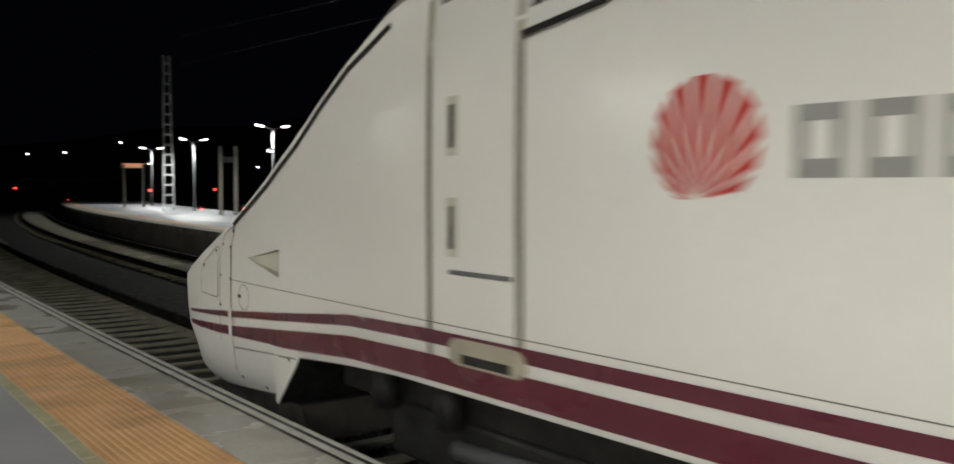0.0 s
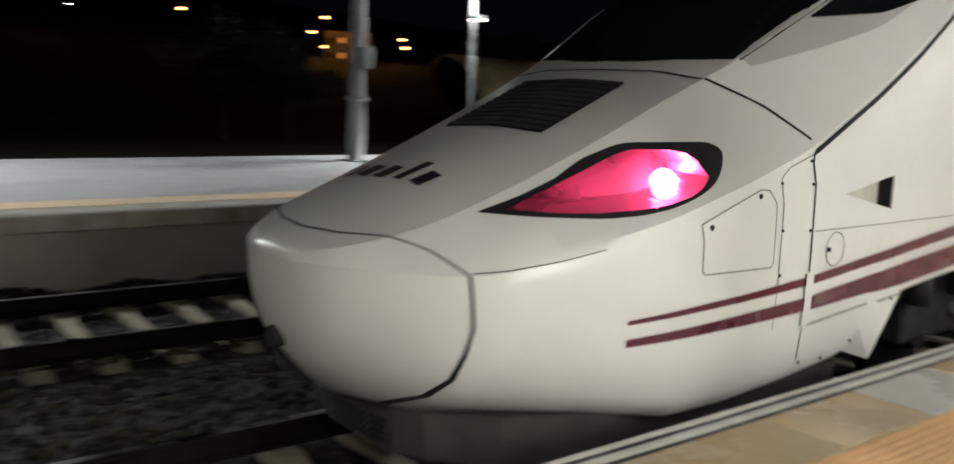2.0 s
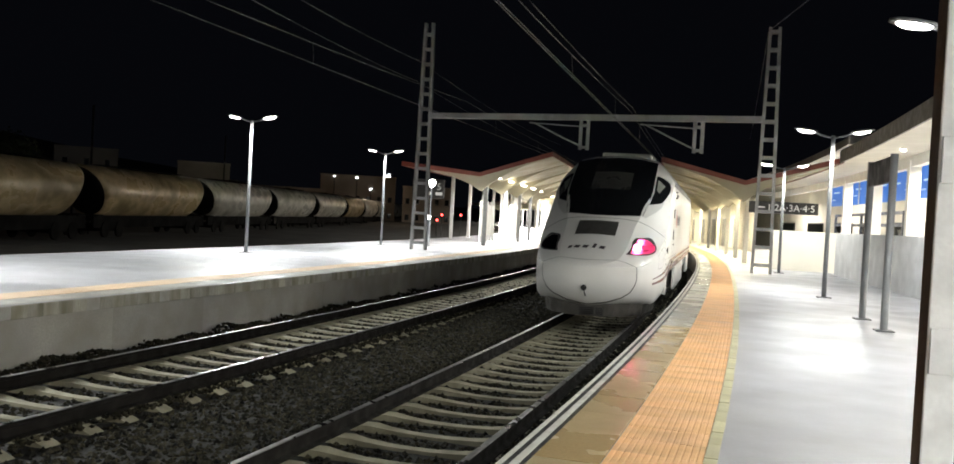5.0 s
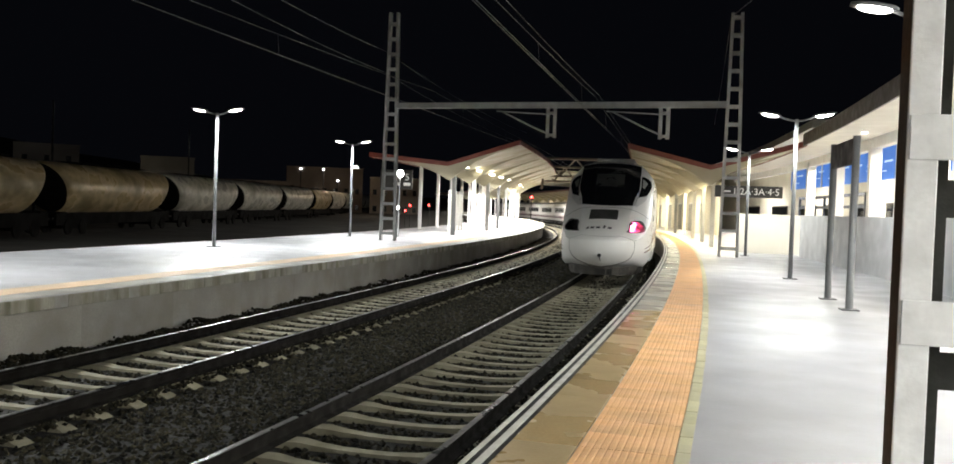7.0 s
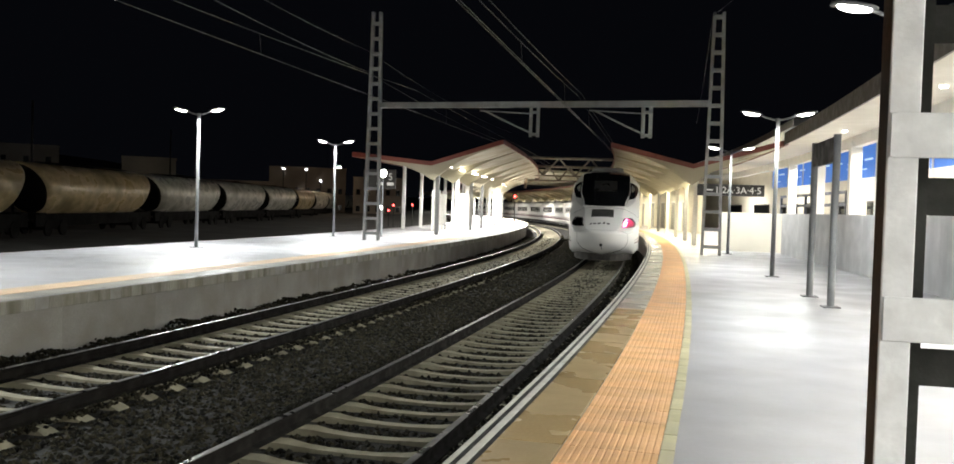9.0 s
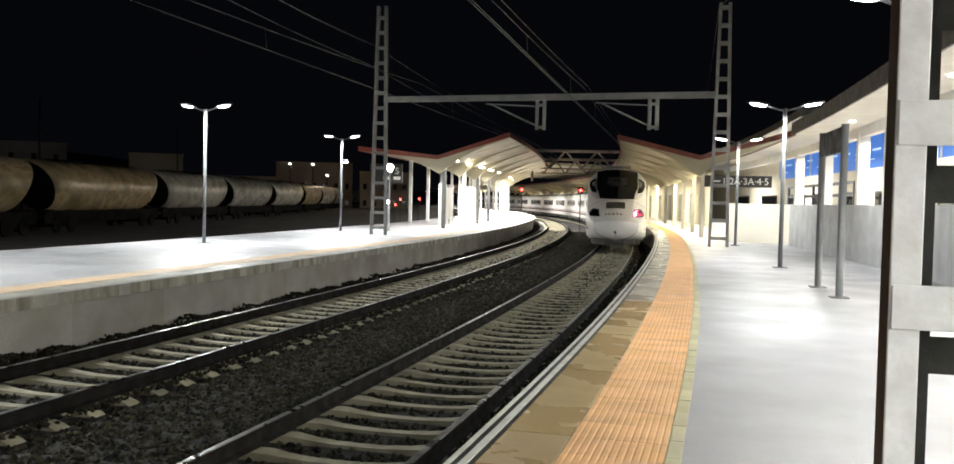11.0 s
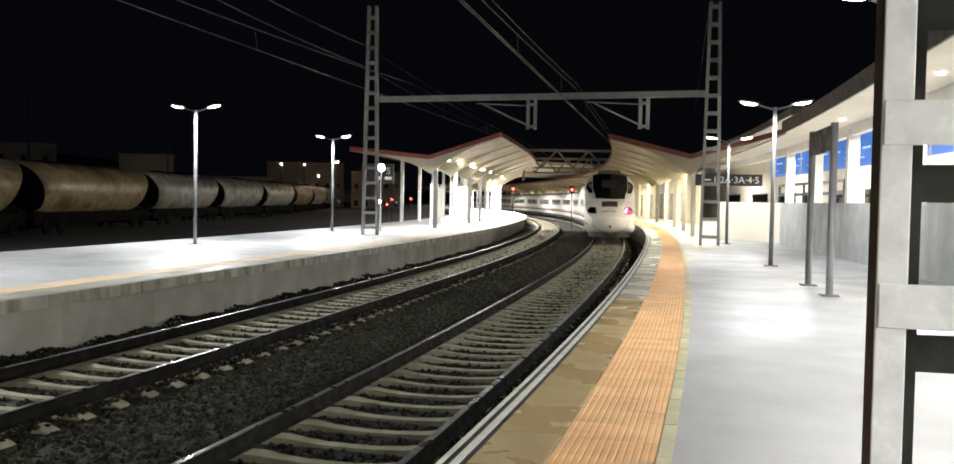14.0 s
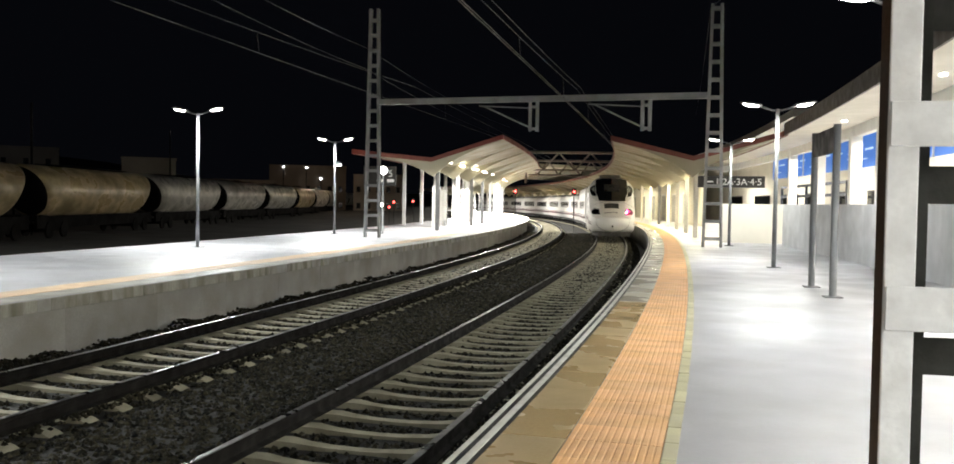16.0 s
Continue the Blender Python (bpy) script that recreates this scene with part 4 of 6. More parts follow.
# ---- overhead line: masts, portal, wires ----
def build_mast(height, width, top_width, batten, label, leg_w=0.10, deep=0.22, mats=None):
    m_leg, m_bat = mats or (MAST_GREY, MAST_GREY)
    thing = empty("catenary_mast", pose(0, 0, 0), label, "catenary mast", "catenary masts")
    wf = lambda z: width + (top_width - width) * z / height
    for k in (-1, 1):
        bm = bmesh.new()
        rows = []
        for z in (0, height):
            c = k * (wf(z) / 2 - leg_w / 2)
            rows.append([bm.verts.new((c + dx, dy, z)) for dx, dy in ((-leg_w / 2, -deep / 2), (leg_w / 2, -deep / 2), (leg_w / 2, deep / 2), (-leg_w / 2, deep / 2))])
        for j in range(4):
            bm.faces.new((rows[0][j], rows[0][(j + 1) % 4], rows[1][(j + 1) % 4], rows[1][j]))
        bm.faces.new(rows[0])
        bm.faces.new(rows[1][::-1])
        part("leg", fix(bm), m_leg, thing)
    z = 0.30
    while z < height:
        w = wf(z) / 2 - leg_w
        for y in (-deep / 2, deep / 2 - 0.012):
            part("batten", boxes((-w, w, y, y + 0.012, z - 0.06, z + 0.06)), m_bat, thing)
        z += batten
    return thing


mast_right = build_mast(8.65, 0.72, 0.42, 0.63, "tall lattice steel catenary mast on the near platform")
mast_right.matrix_basis = stand(33.5, 2.25)
mast_left = build_mast(9.6, 0.72, 0.42, 0.63, "tall lattice steel catenary mast on the island platform")
mast_left.matrix_basis = stand(36.8, -11.5, ISLAND_Z)


def build_portal():
    a, b = at(36.8, -11.5, 5.62), at(33.5, 2.25, 5.42)
    thing = empty("portal_beam", pose(0, 0, 0), "steel cross beam between the two catenary masts", "portal beam")
    d = (b - a)
    m = Matrix.Translation(a) @ d.to_track_quat("X", "Z").to_matrix().to_4x4()
    part("beam", box(bmesh.new(), 0.2, d.length - 0.2, -0.09, 0.09, -0.11, 0.11, m=m), MAST_GREY, thing)
    for q in (-4.72, -0.40):
        f = (q + 11.5) / (2.25 + 11.5)
        p = a + d * f
        bm = bmesh.new()
        box(bm, -0.06, 0.06, -0.05, 0.05, -1.25, -0.1, m=Matrix.Translation(p + Vector((0.1, 0, 0))))
        box(bm, 0.22, 0.34, -0.05, 0.05, -1.25, -0.1, m=Matrix.Translation(p + Vector((0.1, 0, 0))))
        for z in (-0.3, -1.15):
            box(bm, -0.06, 0.34, -0.05, 0.05, z - 0.05, z + 0.05, m=Matrix.Translation(p + Vector((0.1, 0, 0))))
        part("drop_bracket", fix(bm), MAST_GREY, thing)
        bm = bmesh.new()
        tube(bm, [p + Vector((0.1, 0, -1.1)), p + Vector((-0.5, 0, -0.85)), p + Vector((-1.7, 0, -0.3))], 0.03, 8)
        tube(bm, [p + Vector((0.1, 0, -0.35)), p + Vector((-1.9, 0, -0.30))], 0.022, 8)
        part("cantilever", fix(bm), MAST_GREY, thing)


build_portal()


def build_wire(pts, r, name, label):
    bm = bmesh.new()
    tube(bm, pts, r, 6)
    return tagged(part(name, fix(bm), WIRE), label, "overhead wire", "overhead wires")


def build_wires():
    # straight spans over both tracks: twin contact wires below a sagging pair of carriers
    for x0, slope, twin in ((-3.82, 0.2293, True), (-10.3, 0.2405, False)):
        for k in range(3):
            y0, y1 = -24 + 58 * k, 34 + 58 * k
            x = lambda y: x0 + slope * y - (0.0 if y < 46 else 0.0016 * (y - 46) ** 2)
            sag = lambda y: 5.28 + 0.5 * (2 * (y - y0) / (y1 - y0) - 1) ** 2
            ys = np.linspace(y0, y1, 15)
            for d in ((-0.03, 0.03) if twin else (0.0,)):
                build_wire([(x(y) + d, y, 4.95) for y in ys], 0.009, "contact_wire", "thin copper contact wire above the track")
            build_wire([(x(y) - 0.04, y, sag(y)) for y in ys], 0.008, "messenger_wire", "sagging carrier wire above the contact wire")
            if twin:
                build_wire([(x(y) + 0.08, y, sag(y) + 0.08) for y in ys], 0.008, "messenger_wire", "sagging carrier wire above the contact wire")
            for y in ys[1:-1:2]:
                build_wire([(x(y), y, 4.95), (x(y) - 0.04, y, sag(y))], 0.005, "dropper_wire", "short dropper between carrier and contact wire")
    for a, b in (((-7.4, 5, 6.1), (-4.57, 37.98, 7.92)), ((-8.0, 5, 6.0), (-4.56, 37.98, 7.03)), ((6.5, -20, 8.4), (8.4, 32, 8.5))):
        a, b = Vector(a), Vector(b)
        build_wire([a.lerp(b, f / 12) - Vector((0, 0, 1.2 * f / 12 * (1 - f / 12))) for f in range(13)], 0.009, "feeder_wire", "sagging feeder cable strung between the masts")
        c = b + Vector((7.5, 32, -0.6))
        build_wire([b.lerp(c, f / 12) - Vector((0, 0, 1.2 * f / 12 * (1 - f / 12))) for f in range(13)], 0.009, "feeder_wire", "sagging feeder cable strung between the masts")


build_wires()


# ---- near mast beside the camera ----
# near-black steel: the shade on the mast's rear parts put into the colour
SHADE_STEEL = mat("shaded_rear_steel", (0.022, 0.022, 0.018), 0.8, 0.2, vary=0.3, scale=6, fine=50, bump=0.15)


def build_near_mast():
    corner = Vector((1.183, 2.567, 0))
    turn = pose(0, 0, 0, 0, 0, -11.5)
    o = corner + turn @ Vector((0.36, 0.11, 0))
    thing = empty("catenary_mast", pose(o.x, o.y, 0, 0, 0, -11.5), "large galvanised lattice mast with flat battens, rusted at one edge", "catenary mast", "catenary masts")
    H = 8.6
    for k in (-1, 1):
        leg = part("leg", boxes((k * 0.36, k * 0.275, -0.11, -0.098, 0, H), bevel=0.003), GALV, thing)
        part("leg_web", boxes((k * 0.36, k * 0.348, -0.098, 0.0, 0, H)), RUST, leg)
        part("rear_flange", boxes((k * 0.325, k * 0.19, 0.098, 0.11, 0, H)), SHADE_STEEL, leg)
    z = 0.079
    while z < H:
        part("batten", boxes((-0.355, 0.355, -0.118, -0.1105, z, z + 0.128), bevel=0.003), GALV, thing)
        part("batten", boxes((-0.32, 0.32, 0.1105, 0.118, z - 0.16, z - 0.045)), SHADE_STEEL, thing)
        z += 0.525
    return thing


near_mast = build_near_mast()


# ---- canopies ----
def build_canopy(name, s0, s1, valley_q, left, right, zv, zl, zr, columns, label, col_mats):
    """A butterfly roof over a platform: rising on both sides of a valley."""
    thing = empty(name, pose(0, 0, 0), label, "canopy", "platform canopies", "structure")
    t = 0.16
    swept("roof_wing", [(valley_q, zv), (left, zl), (left, zl + t), (valley_q, zv + t)], s0, s1, CANOPY_UNDER, thing, step=2)
    swept("roof_wing", [(valley_q, zv), (right, zr), (right, zr + t), (valley_q, zv + t)], s0, s1, CANOPY_UNDER, thing, step=2)
    for q, z in ((left, zl), (right, zr)):
        k = 0.05 if q > valley_q else -0.05
        swept("fascia", [(q, z - 0.05), (q + k, z - 0.05), (q + k, z + 0.20), (q, z + 0.20)], s0, s1, CANOPY_EDGE, thing, step=2)
    for qa, za in ((left, zl), (right, zr)):
        m = stand(s0, valley_q)
        bm = bmesh.new()
        w = qa - valley_q
        v = [bm.verts.new(m @ Vector(p)) for p in ((0, 0, zv - 0.04), (w, 0, za - 0.04), (w, 0, za + 0.20), (0, 0, zv + 0.18), (0, -0.06, zv - 0.04), (w, -0.06, za - 0.04), (w, -0.06, za + 0.20), (0, -0.06, zv + 0.18))]
        for f in ((0, 1, 2, 3), (7, 6, 5, 4), (0, 4, 5, 1), (3, 2, 6, 7), (0, 3, 7, 4), (1, 5, 6, 2)):
            bm.faces.new([v[i] for i in f])
        part("end_fascia", fix(bm), CANOPY_EDGE, thing)
    # curved brackets under the wings
    for s in np.arange(s0 + 0.5, s1, 6.0):
        m = stand(float(s), valley_q)
        for qa, za in ((left, zl), (right, zr)):
            w, bm, rows = qa - valley_q, bmesh.new(), []
            for i in range(9):
                f = i / 8 * 0.97
                top = zv + (za - zv) * f
                rows.append([bm.verts.new(m @ Vector((w * f, dy, z))) for dy, z in ((-0.07, top), (0.07, top), (0.07, top - 0.04 - 0.75 * (1 - f) ** 3), (-0.07, top - 0.04 - 0.75 * (1 - f) ** 3))])
            for u, v in zip(rows, rows[1:]):
                for j in range(4):
                    bm.faces.new((u[j], u[(j + 1) % 4], v[(j + 1) % 4], v[j]))
            bm.faces.new(rows[0])
            bm.faces.new(rows[-1][::-1])
            part("bracket", fix(bm), CANOPY_UNDER, thing)
    base = ISLAND_Z if valley_q < 0 else 0.0
    for i, (s, q) in enumerate(columns):
        ztop = zv + (abs(q - valley_q) / abs((right if q > valley_q else left) - valley_q)) * ((zr if q > valley_q else zl) - zv)
        bm = bmesh.new()
        m = stand(s, q, base)
        box(bm, -0.10, 0.10, -0.10, 0.10, 0, ztop - base, 0.01, m=m)
        part("column", bm, col_mats[i % len(col_mats)] if q > -14 else WHITE_STEEL, thing)
    return thing


GREY_COLUMN = mat("grey_painted_column", (0.30, 0.30, 0.29), 0.5, vary=0.15, scale=2, fine=30, bump=0.05)
DARK_COLUMN = mat("dark_grey_painted_column", (0.10, 0.10, 0.10), 0.45, vary=0.15, scale=2, fine=30, bump=0.05)
ISL_COLS = [(47.3 + 6 * k, -11.0) for k in range(22)] + [(56.7 + 6 * k, -15.0) for k in range(10)]
build_canopy("canopy_island", 46.5, 205, -11.2, -15.5, -7.45, 3.60, 4.0, 4.8, ISL_COLS, "butterfly canopy with cream soffit and red-brown edges over the island platform", (DARK_COLUMN, WHITE_STEEL, GREY_COLUMN))
NEAR_COLS = [(43.2 + 6.9 * k, 2.15) for k in range(22)]
build_canopy("canopy_near", 42.4, 205, 1.95, -1.75, 6.0, 3.56, 4.45, 4.72, NEAR_COLS, "butterfly canopy with cream soffit and red-brown edges over the near platform", (CREAM, GREY_COLUMN, CREAM))


def strip_light(s, q, z, length, power, color=(1.0, 0.93, 0.72)):
    li = bpy.data.lights.new("tube_light", "AREA")
    li.shape, li.size, li.size_y, li.energy, li.color = "RECTANGLE", 0.4, length, power, color
    ob = new("tube_light", li)
    ob.matrix_basis = stand(s, q, z)
    return ob


for s, island_power, near_power in ((50, 380, 560), (64, 650, 640), (80, 2600, 640), (100, 3200, 450), (125, 3000, 400), (155, 1400, 400), (185, 600, 400)):
    for q in (-10.2, -12.4):
        strip_light(s, q, 3.25, 9, island_power, (1.0, 0.97, 0.90))
    strip_light(s - 2, 2.6, 3.15, 9, near_power, (1.0, 0.90, 0.62))


# ---- back of the near platform: wall, fence, signs ----
def build_fence():
    thing = empty("metal_fence", pose(0, 0, 0), "grey ribbed sheet-metal fence at the back of the platform", "fence", kind="structure")
    a, b = (36.2, 5.0), (12.0, 6.5)
    n = 120
    bm = bmesh.new()
    rows = []
    for i in range(n + 1):
        f = i / n
        p = at(a[0] + (b[0] - a[0]) * f, a[1] + (b[1] - a[1]) * f + (0.012 if i % 4 < 2 else 0.0))
        rows.append([bm.verts.new(p + Vector((dx, 0, z))) for dx, z in ((0, 0.0), (0, 1.58), (0.04, 1.58), (0.04, 0.0))])
    for u, v in zip(rows, rows[1:]):
        for j in range(4):
            bm.faces.new((u[j], u[(j + 1) % 4], v[(j + 1) % 4], v[j]))
    part("sheet", fix(bm), FENCE_GREY, thing)
    return thing


build_fence()
tagged(part("wall_low", box(bmesh.new(), 0, 3.2, -0.1, 0.1, 0, 1.58, m=stand(38.2, 2.9)), CREAM), "low cream wall beside the station building", "wall", kind="structure")


def text_mesh(body, size, material, m, name, parent, label=""):
    cu = bpy.data.curves.new(name, "FONT")
    cu.body, cu.size, cu.extrude, cu.align_x, cu.align_y = body, size, 0.004, "CENTER", "CENTER"
    tmp = bpy.data.objects.new("tmp", cu)
    me = bpy.data.meshes.new_from_object(tmp)
    bpy.data.objects.remove(tmp)
    ob = new(name, me)
    me.materials.append(material)
    ob.matrix_basis = m
    ob.parent = parent
    if label:
        ob["label"] = label
    return ob


def build_sign_frame():
    a, b = at(16.1, 3.50), at(18.0, 3.41)
    mid, d = (a + b) / 2, (b - a)
    thing = empty("platform_sign", pose(mid.x, mid.y, 0, 0, 0, math.degrees(math.atan2(d.y, d.x))), "dark sign board on two grey posts, seen almost edge-on", "sign")
    L = d.length / 2
    for x in (-L, L):
        post = part("post", tube(bmesh.new(), [(x, 0, 0.01), (x, 0, 2.85)], 0.06, 14), GALV_FAR, thing)
        part("foot_plate", boxes((x - 0.14, x + 0.14, -0.14, 0.14, 0, 0.02), bevel=0.004), GALV_FAR, post)
    part("board", boxes((-L + 0.06, L - 0.06, -0.04, 0.04, 2.40, 2.82), bevel=0.01), SIGN_DARK, thing)
    return thing


build_sign_frame()


def build_hanging_sign():
    m = stand(40.5, 3.45, 2.53)
    thing = empty("hanging_sign", m, "long dark hanging sign with white platform numbers", "sign")
    part("board", boxes((-1.4, 1.4, -0.06, 0.06, -0.25, 0.25), bevel=0.01), SIGN_DARK, thing)
    text_mesh("1\u00b72A\u00b73A\u00b74\u00b75", 0.40, SIGN_WHITE, pose(0.30, -0.07, -0.01, 90, 0, 0), "lettering", thing, "white platform numbers")
    part("arrow", boxes((-1.1, -0.75, -0.075, -0.06, -0.03, 0.03)), SIGN_WHITE, thing)
    return thing


build_hanging_sign()


# ---- freight wagons on the siding ----
def build_tank_wagon(shell, label):
    thing = empty("tank_wagon", pose(0, 0, 0), label, "tank wagon", "tank wagons")
    L = 18.0
    bm = bmesh.new()
    rows = []
    for y, r, lean in ((0.94, 0.25, 0.75), (1.02, 0.95, 0.75), (1.14, 1.22, 0.75), (1.30, 1.33, 0.75), (1.6, 1.36, 0.72), (4.5, 1.37, 0.0), (L - 4.5, 1.37, 0.0), (L - 1.6, 1.36, -0.72), (L - 1.30, 1.33, -0.75), (L - 1.14, 1.22, -0.75), (L - 1.02, 0.95, -0.75), (L - 0.94, 0.25, -0.75)):
        rows.append([bm.verts.new((r * math.cos(a), y - lean * r * math.sin(a), 2.72 + r * math.sin(a) * (1.0 if math.sin(a) > 0 else 1.2))) for a in [2 * math.pi * k / 32 for k in range(32)]])
    for u, v in zip(rows, rows[1:]):
        for k in range(32):
            f = bm.faces.new((u[k], u[(k + 1) % 32], v[(k + 1) % 32], v[k]))
            f.smooth = True
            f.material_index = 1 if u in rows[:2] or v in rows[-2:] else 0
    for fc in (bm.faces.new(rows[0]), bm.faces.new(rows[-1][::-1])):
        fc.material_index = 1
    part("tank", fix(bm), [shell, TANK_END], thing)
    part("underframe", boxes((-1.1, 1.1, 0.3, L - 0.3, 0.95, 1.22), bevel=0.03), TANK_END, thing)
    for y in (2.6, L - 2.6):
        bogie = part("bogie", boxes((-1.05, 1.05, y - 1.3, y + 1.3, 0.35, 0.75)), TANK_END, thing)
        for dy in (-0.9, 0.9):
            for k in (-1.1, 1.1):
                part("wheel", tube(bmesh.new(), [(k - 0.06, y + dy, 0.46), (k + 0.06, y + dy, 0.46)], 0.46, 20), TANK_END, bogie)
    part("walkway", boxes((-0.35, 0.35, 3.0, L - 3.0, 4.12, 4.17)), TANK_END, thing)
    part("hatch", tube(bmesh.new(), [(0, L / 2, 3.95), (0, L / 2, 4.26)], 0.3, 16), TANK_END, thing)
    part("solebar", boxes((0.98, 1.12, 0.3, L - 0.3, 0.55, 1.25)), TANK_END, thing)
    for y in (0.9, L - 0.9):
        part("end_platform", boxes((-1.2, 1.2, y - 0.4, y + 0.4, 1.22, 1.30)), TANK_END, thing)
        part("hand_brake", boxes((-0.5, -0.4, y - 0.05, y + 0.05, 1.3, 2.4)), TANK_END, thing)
    return thing


wagon_tan = build_tank_wagon(TANK_TAN, "weathered tan tank wagon standing on the dark siding")
wagon_grey = build_tank_wagon(TANK, "weathered silver-grey tank wagon standing on the dark siding")
spot, turn = Vector((-24.6, 30.15, -0.9)), 0.0
for k in range(12):
    m = pose(spot.x, spot.y, spot.z, 0, 0, turn)
    if k == 0:
        wagon_tan.matrix_basis = m
    elif k == 2:
        wagon_grey.matrix_basis = m
    else:
        copy_thing(wagon_tan if k in (1, 5) else wagon_grey, m)
    spot = spot + Vector((-math.sin(radians(turn)), math.cos(radians(turn)), 0)) * 18.3
    turn = 0.0 if spot.y < 120 else 2.4


# ---- station hall behind the fence ----
def build_hall():
    hall = empty("station_hall", pose(0, 0, 0), "lit station hall with a broad cream roof, white columns and blue glass", "building", kind="structure")
    swept("roof", [(5.9, 4.72), (14.5, 4.95), (14.5, 5.35), (5.9, 5.12)], 6, 42.2, CREAM, hall, step=2)
    swept("roof_edge", [(5.84, 4.66), (5.9, 4.66), (5.9, 5.2), (5.84, 5.2)], 6, 42.2, ROOF_EDGE, hall, step=2)
    swept("roof_beam", [(8.0, 4.35), (8.3, 4.35), (8.3, 4.78), (8.0, 4.78)], 6, 80, WHITE_STEEL, hall, step=2)
    for s in (16.5, 21.0, 25.5, 30.0, 34.5, 39.0, 46.0, 53.0):
        part("column", box(bmesh.new(), -0.22, 0.22, -0.22, 0.22, 0, 4.6, 0.01, m=stand(s, 8.15)), WHITE_STEEL, hall)
    swept("roof", [(6.2, 5.5), (14.5, 5.75), (14.5, 6.1), (6.2, 5.85)], 42.2, 112, CREAM, hall, step=3)
    swept("back_wall", [(12.0, 0.0), (12.2, 0.0), (12.2, 3.75), (12.0, 3.75)], -40, 112, CREAM, hall, step=3)
    swept("back_wall", [(12.0, 3.75), (12.2, 3.75), (12.2, 5.6), (12.0, 5.6)], 77, 112, CREAM, hall, step=3)
    swept("back_wall", [(12.0, 3.75), (12.2, 3.75), (12.2, 5.0), (12.0, 5.0)], -40, 6, CREAM, hall, step=3)
    swept("blue_glazing", [(12.05, 3.75), (12.15, 3.75), (12.15, 5.75), (12.05, 5.75)], 6, 77, BLUE_GLASS, hall, step=3)
    for s in np.arange(8, 77, 8.5):
        part("mullion", box(bmesh.new(), -0.04, 0.04, -0.03, 0.03, 3.75, 5.6, m=stand(float(s), 11.98)), WHITE_STEEL, hall)
    rng = random.Random(12)
    for s in np.arange(40, 76, 3.1):  # pale lines of small print, too fine to read
        w = rng.uniform(0.7, 1.25)
        part("print_line", box(bmesh.new(), -0.01, 0.01, -w, w, 0, 0.11, m=stand(float(s), 12.035, 4.72 + rng.uniform(-0.1, 0.1))), PALE_BLUE, hall)
        part("print_line", box(bmesh.new(), -0.01, 0.01, -w * 0.6, w * 0.4, 0, 0.07, m=stand(float(s) + 0.8, 12.035, 4.28 + rng.uniform(-0.1, 0.1))), PALE_BLUE, hall)
    # unseen hall along the platform's back, added with soffit tubes to light the train
    swept("roof", [(5.9, 4.0), (14.5, 4.2), (14.5, 4.55), (5.9, 4.35)], -40, 5.8, CREAM, hall, step=2)
    for s in (-20, -12, -4, 3):
        part("unseen_soffit_tube", box(bmesh.new(), -0.06, 0.06, -1.2, 1.2, -0.10, 0.0, 0.01, m=stand(s, 9.0, 4.05)), TUBE_GLOW, hall)
    # front of the offices under the near canopy
    swept("front_wall", [(4.7, 0.0), (4.9, 0.0), (4.9, 3.8), (4.7, 3.8)], 66, 200, CREAM, hall, step=3)
    for s in np.arange(69, 190, 6.5):
        door = part("office_door", box(bmesh.new(), -0.04, 0.02, -0.9, 0.9, 0.02, 2.4, 0.01, m=stand(float(s), 4.7)), GREY_COLUMN, hall)
        part("door_frame", box(bmesh.new(), -0.05, 0.02, -1.0, 1.0, 2.4, 2.52, m=stand(float(s), 4.7)), WHITE_STEEL, door)
    for s, w in ((27, 1.2), (31.5, 1.6), (36, 1.2), (40.5, 1.4), (45.5, 1.4), (50.5, 1.4), (57, 2.2), (64, 2.2), (71, 2.4), (80, 2.6), (90, 2.6)):
        win = part("dark_window", box(bmesh.new(), -0.05, 0.05, -w, w, 1.55, 2.35, m=stand(s, 11.92)), GLASS_DARK, hall)
        part("window_frame", box(bmesh.new(), -0.04, 0.04, -w - 0.07, w + 0.07, 2.35, 2.45, m=stand(s, 11.90)), SIGN_DARK, win)
    # spot in the soffit
    for s in (18, 24, 30, 36):
        part("ceiling_spot", tube(bmesh.new(), [at(s, 7.1, 4.74), at(s, 7.1, 4.70)], 0.09, 14), LAMP_GLOW, hall)


PALE_BLUE = glow("pale_print_on_blue", (0.45, 0.60, 0.85), 0.55)
ROOF_EDGE = mat("grey_brown_roof_edge", (0.20, 0.18, 0.15), 0.6, vary=0.15, bump=0.05)
build_hall()


def build_partition():
    thing = empty("framed_partition", pose(0, 0, 0), "dark metal frame of a glazed partition inside the hall", "partition")
    for s in (48.5, 51.5, 54.5, 58.0, 61.5, 65.0):
        part("post", box(bmesh.new(), -0.07, 0.07, -0.09, 0.09, 0, 2.9, 0.01, m=stand(s, 10.0)), FRAME_BLUE, thing)
    for z in (2.10, 2.74):
        swept("rail", [(9.94, z), (10.06, z), (10.06, z + 0.16), (9.94, z + 0.16)], 48.5, 65.0, FRAME_BLUE, thing, step=2)
    return thing


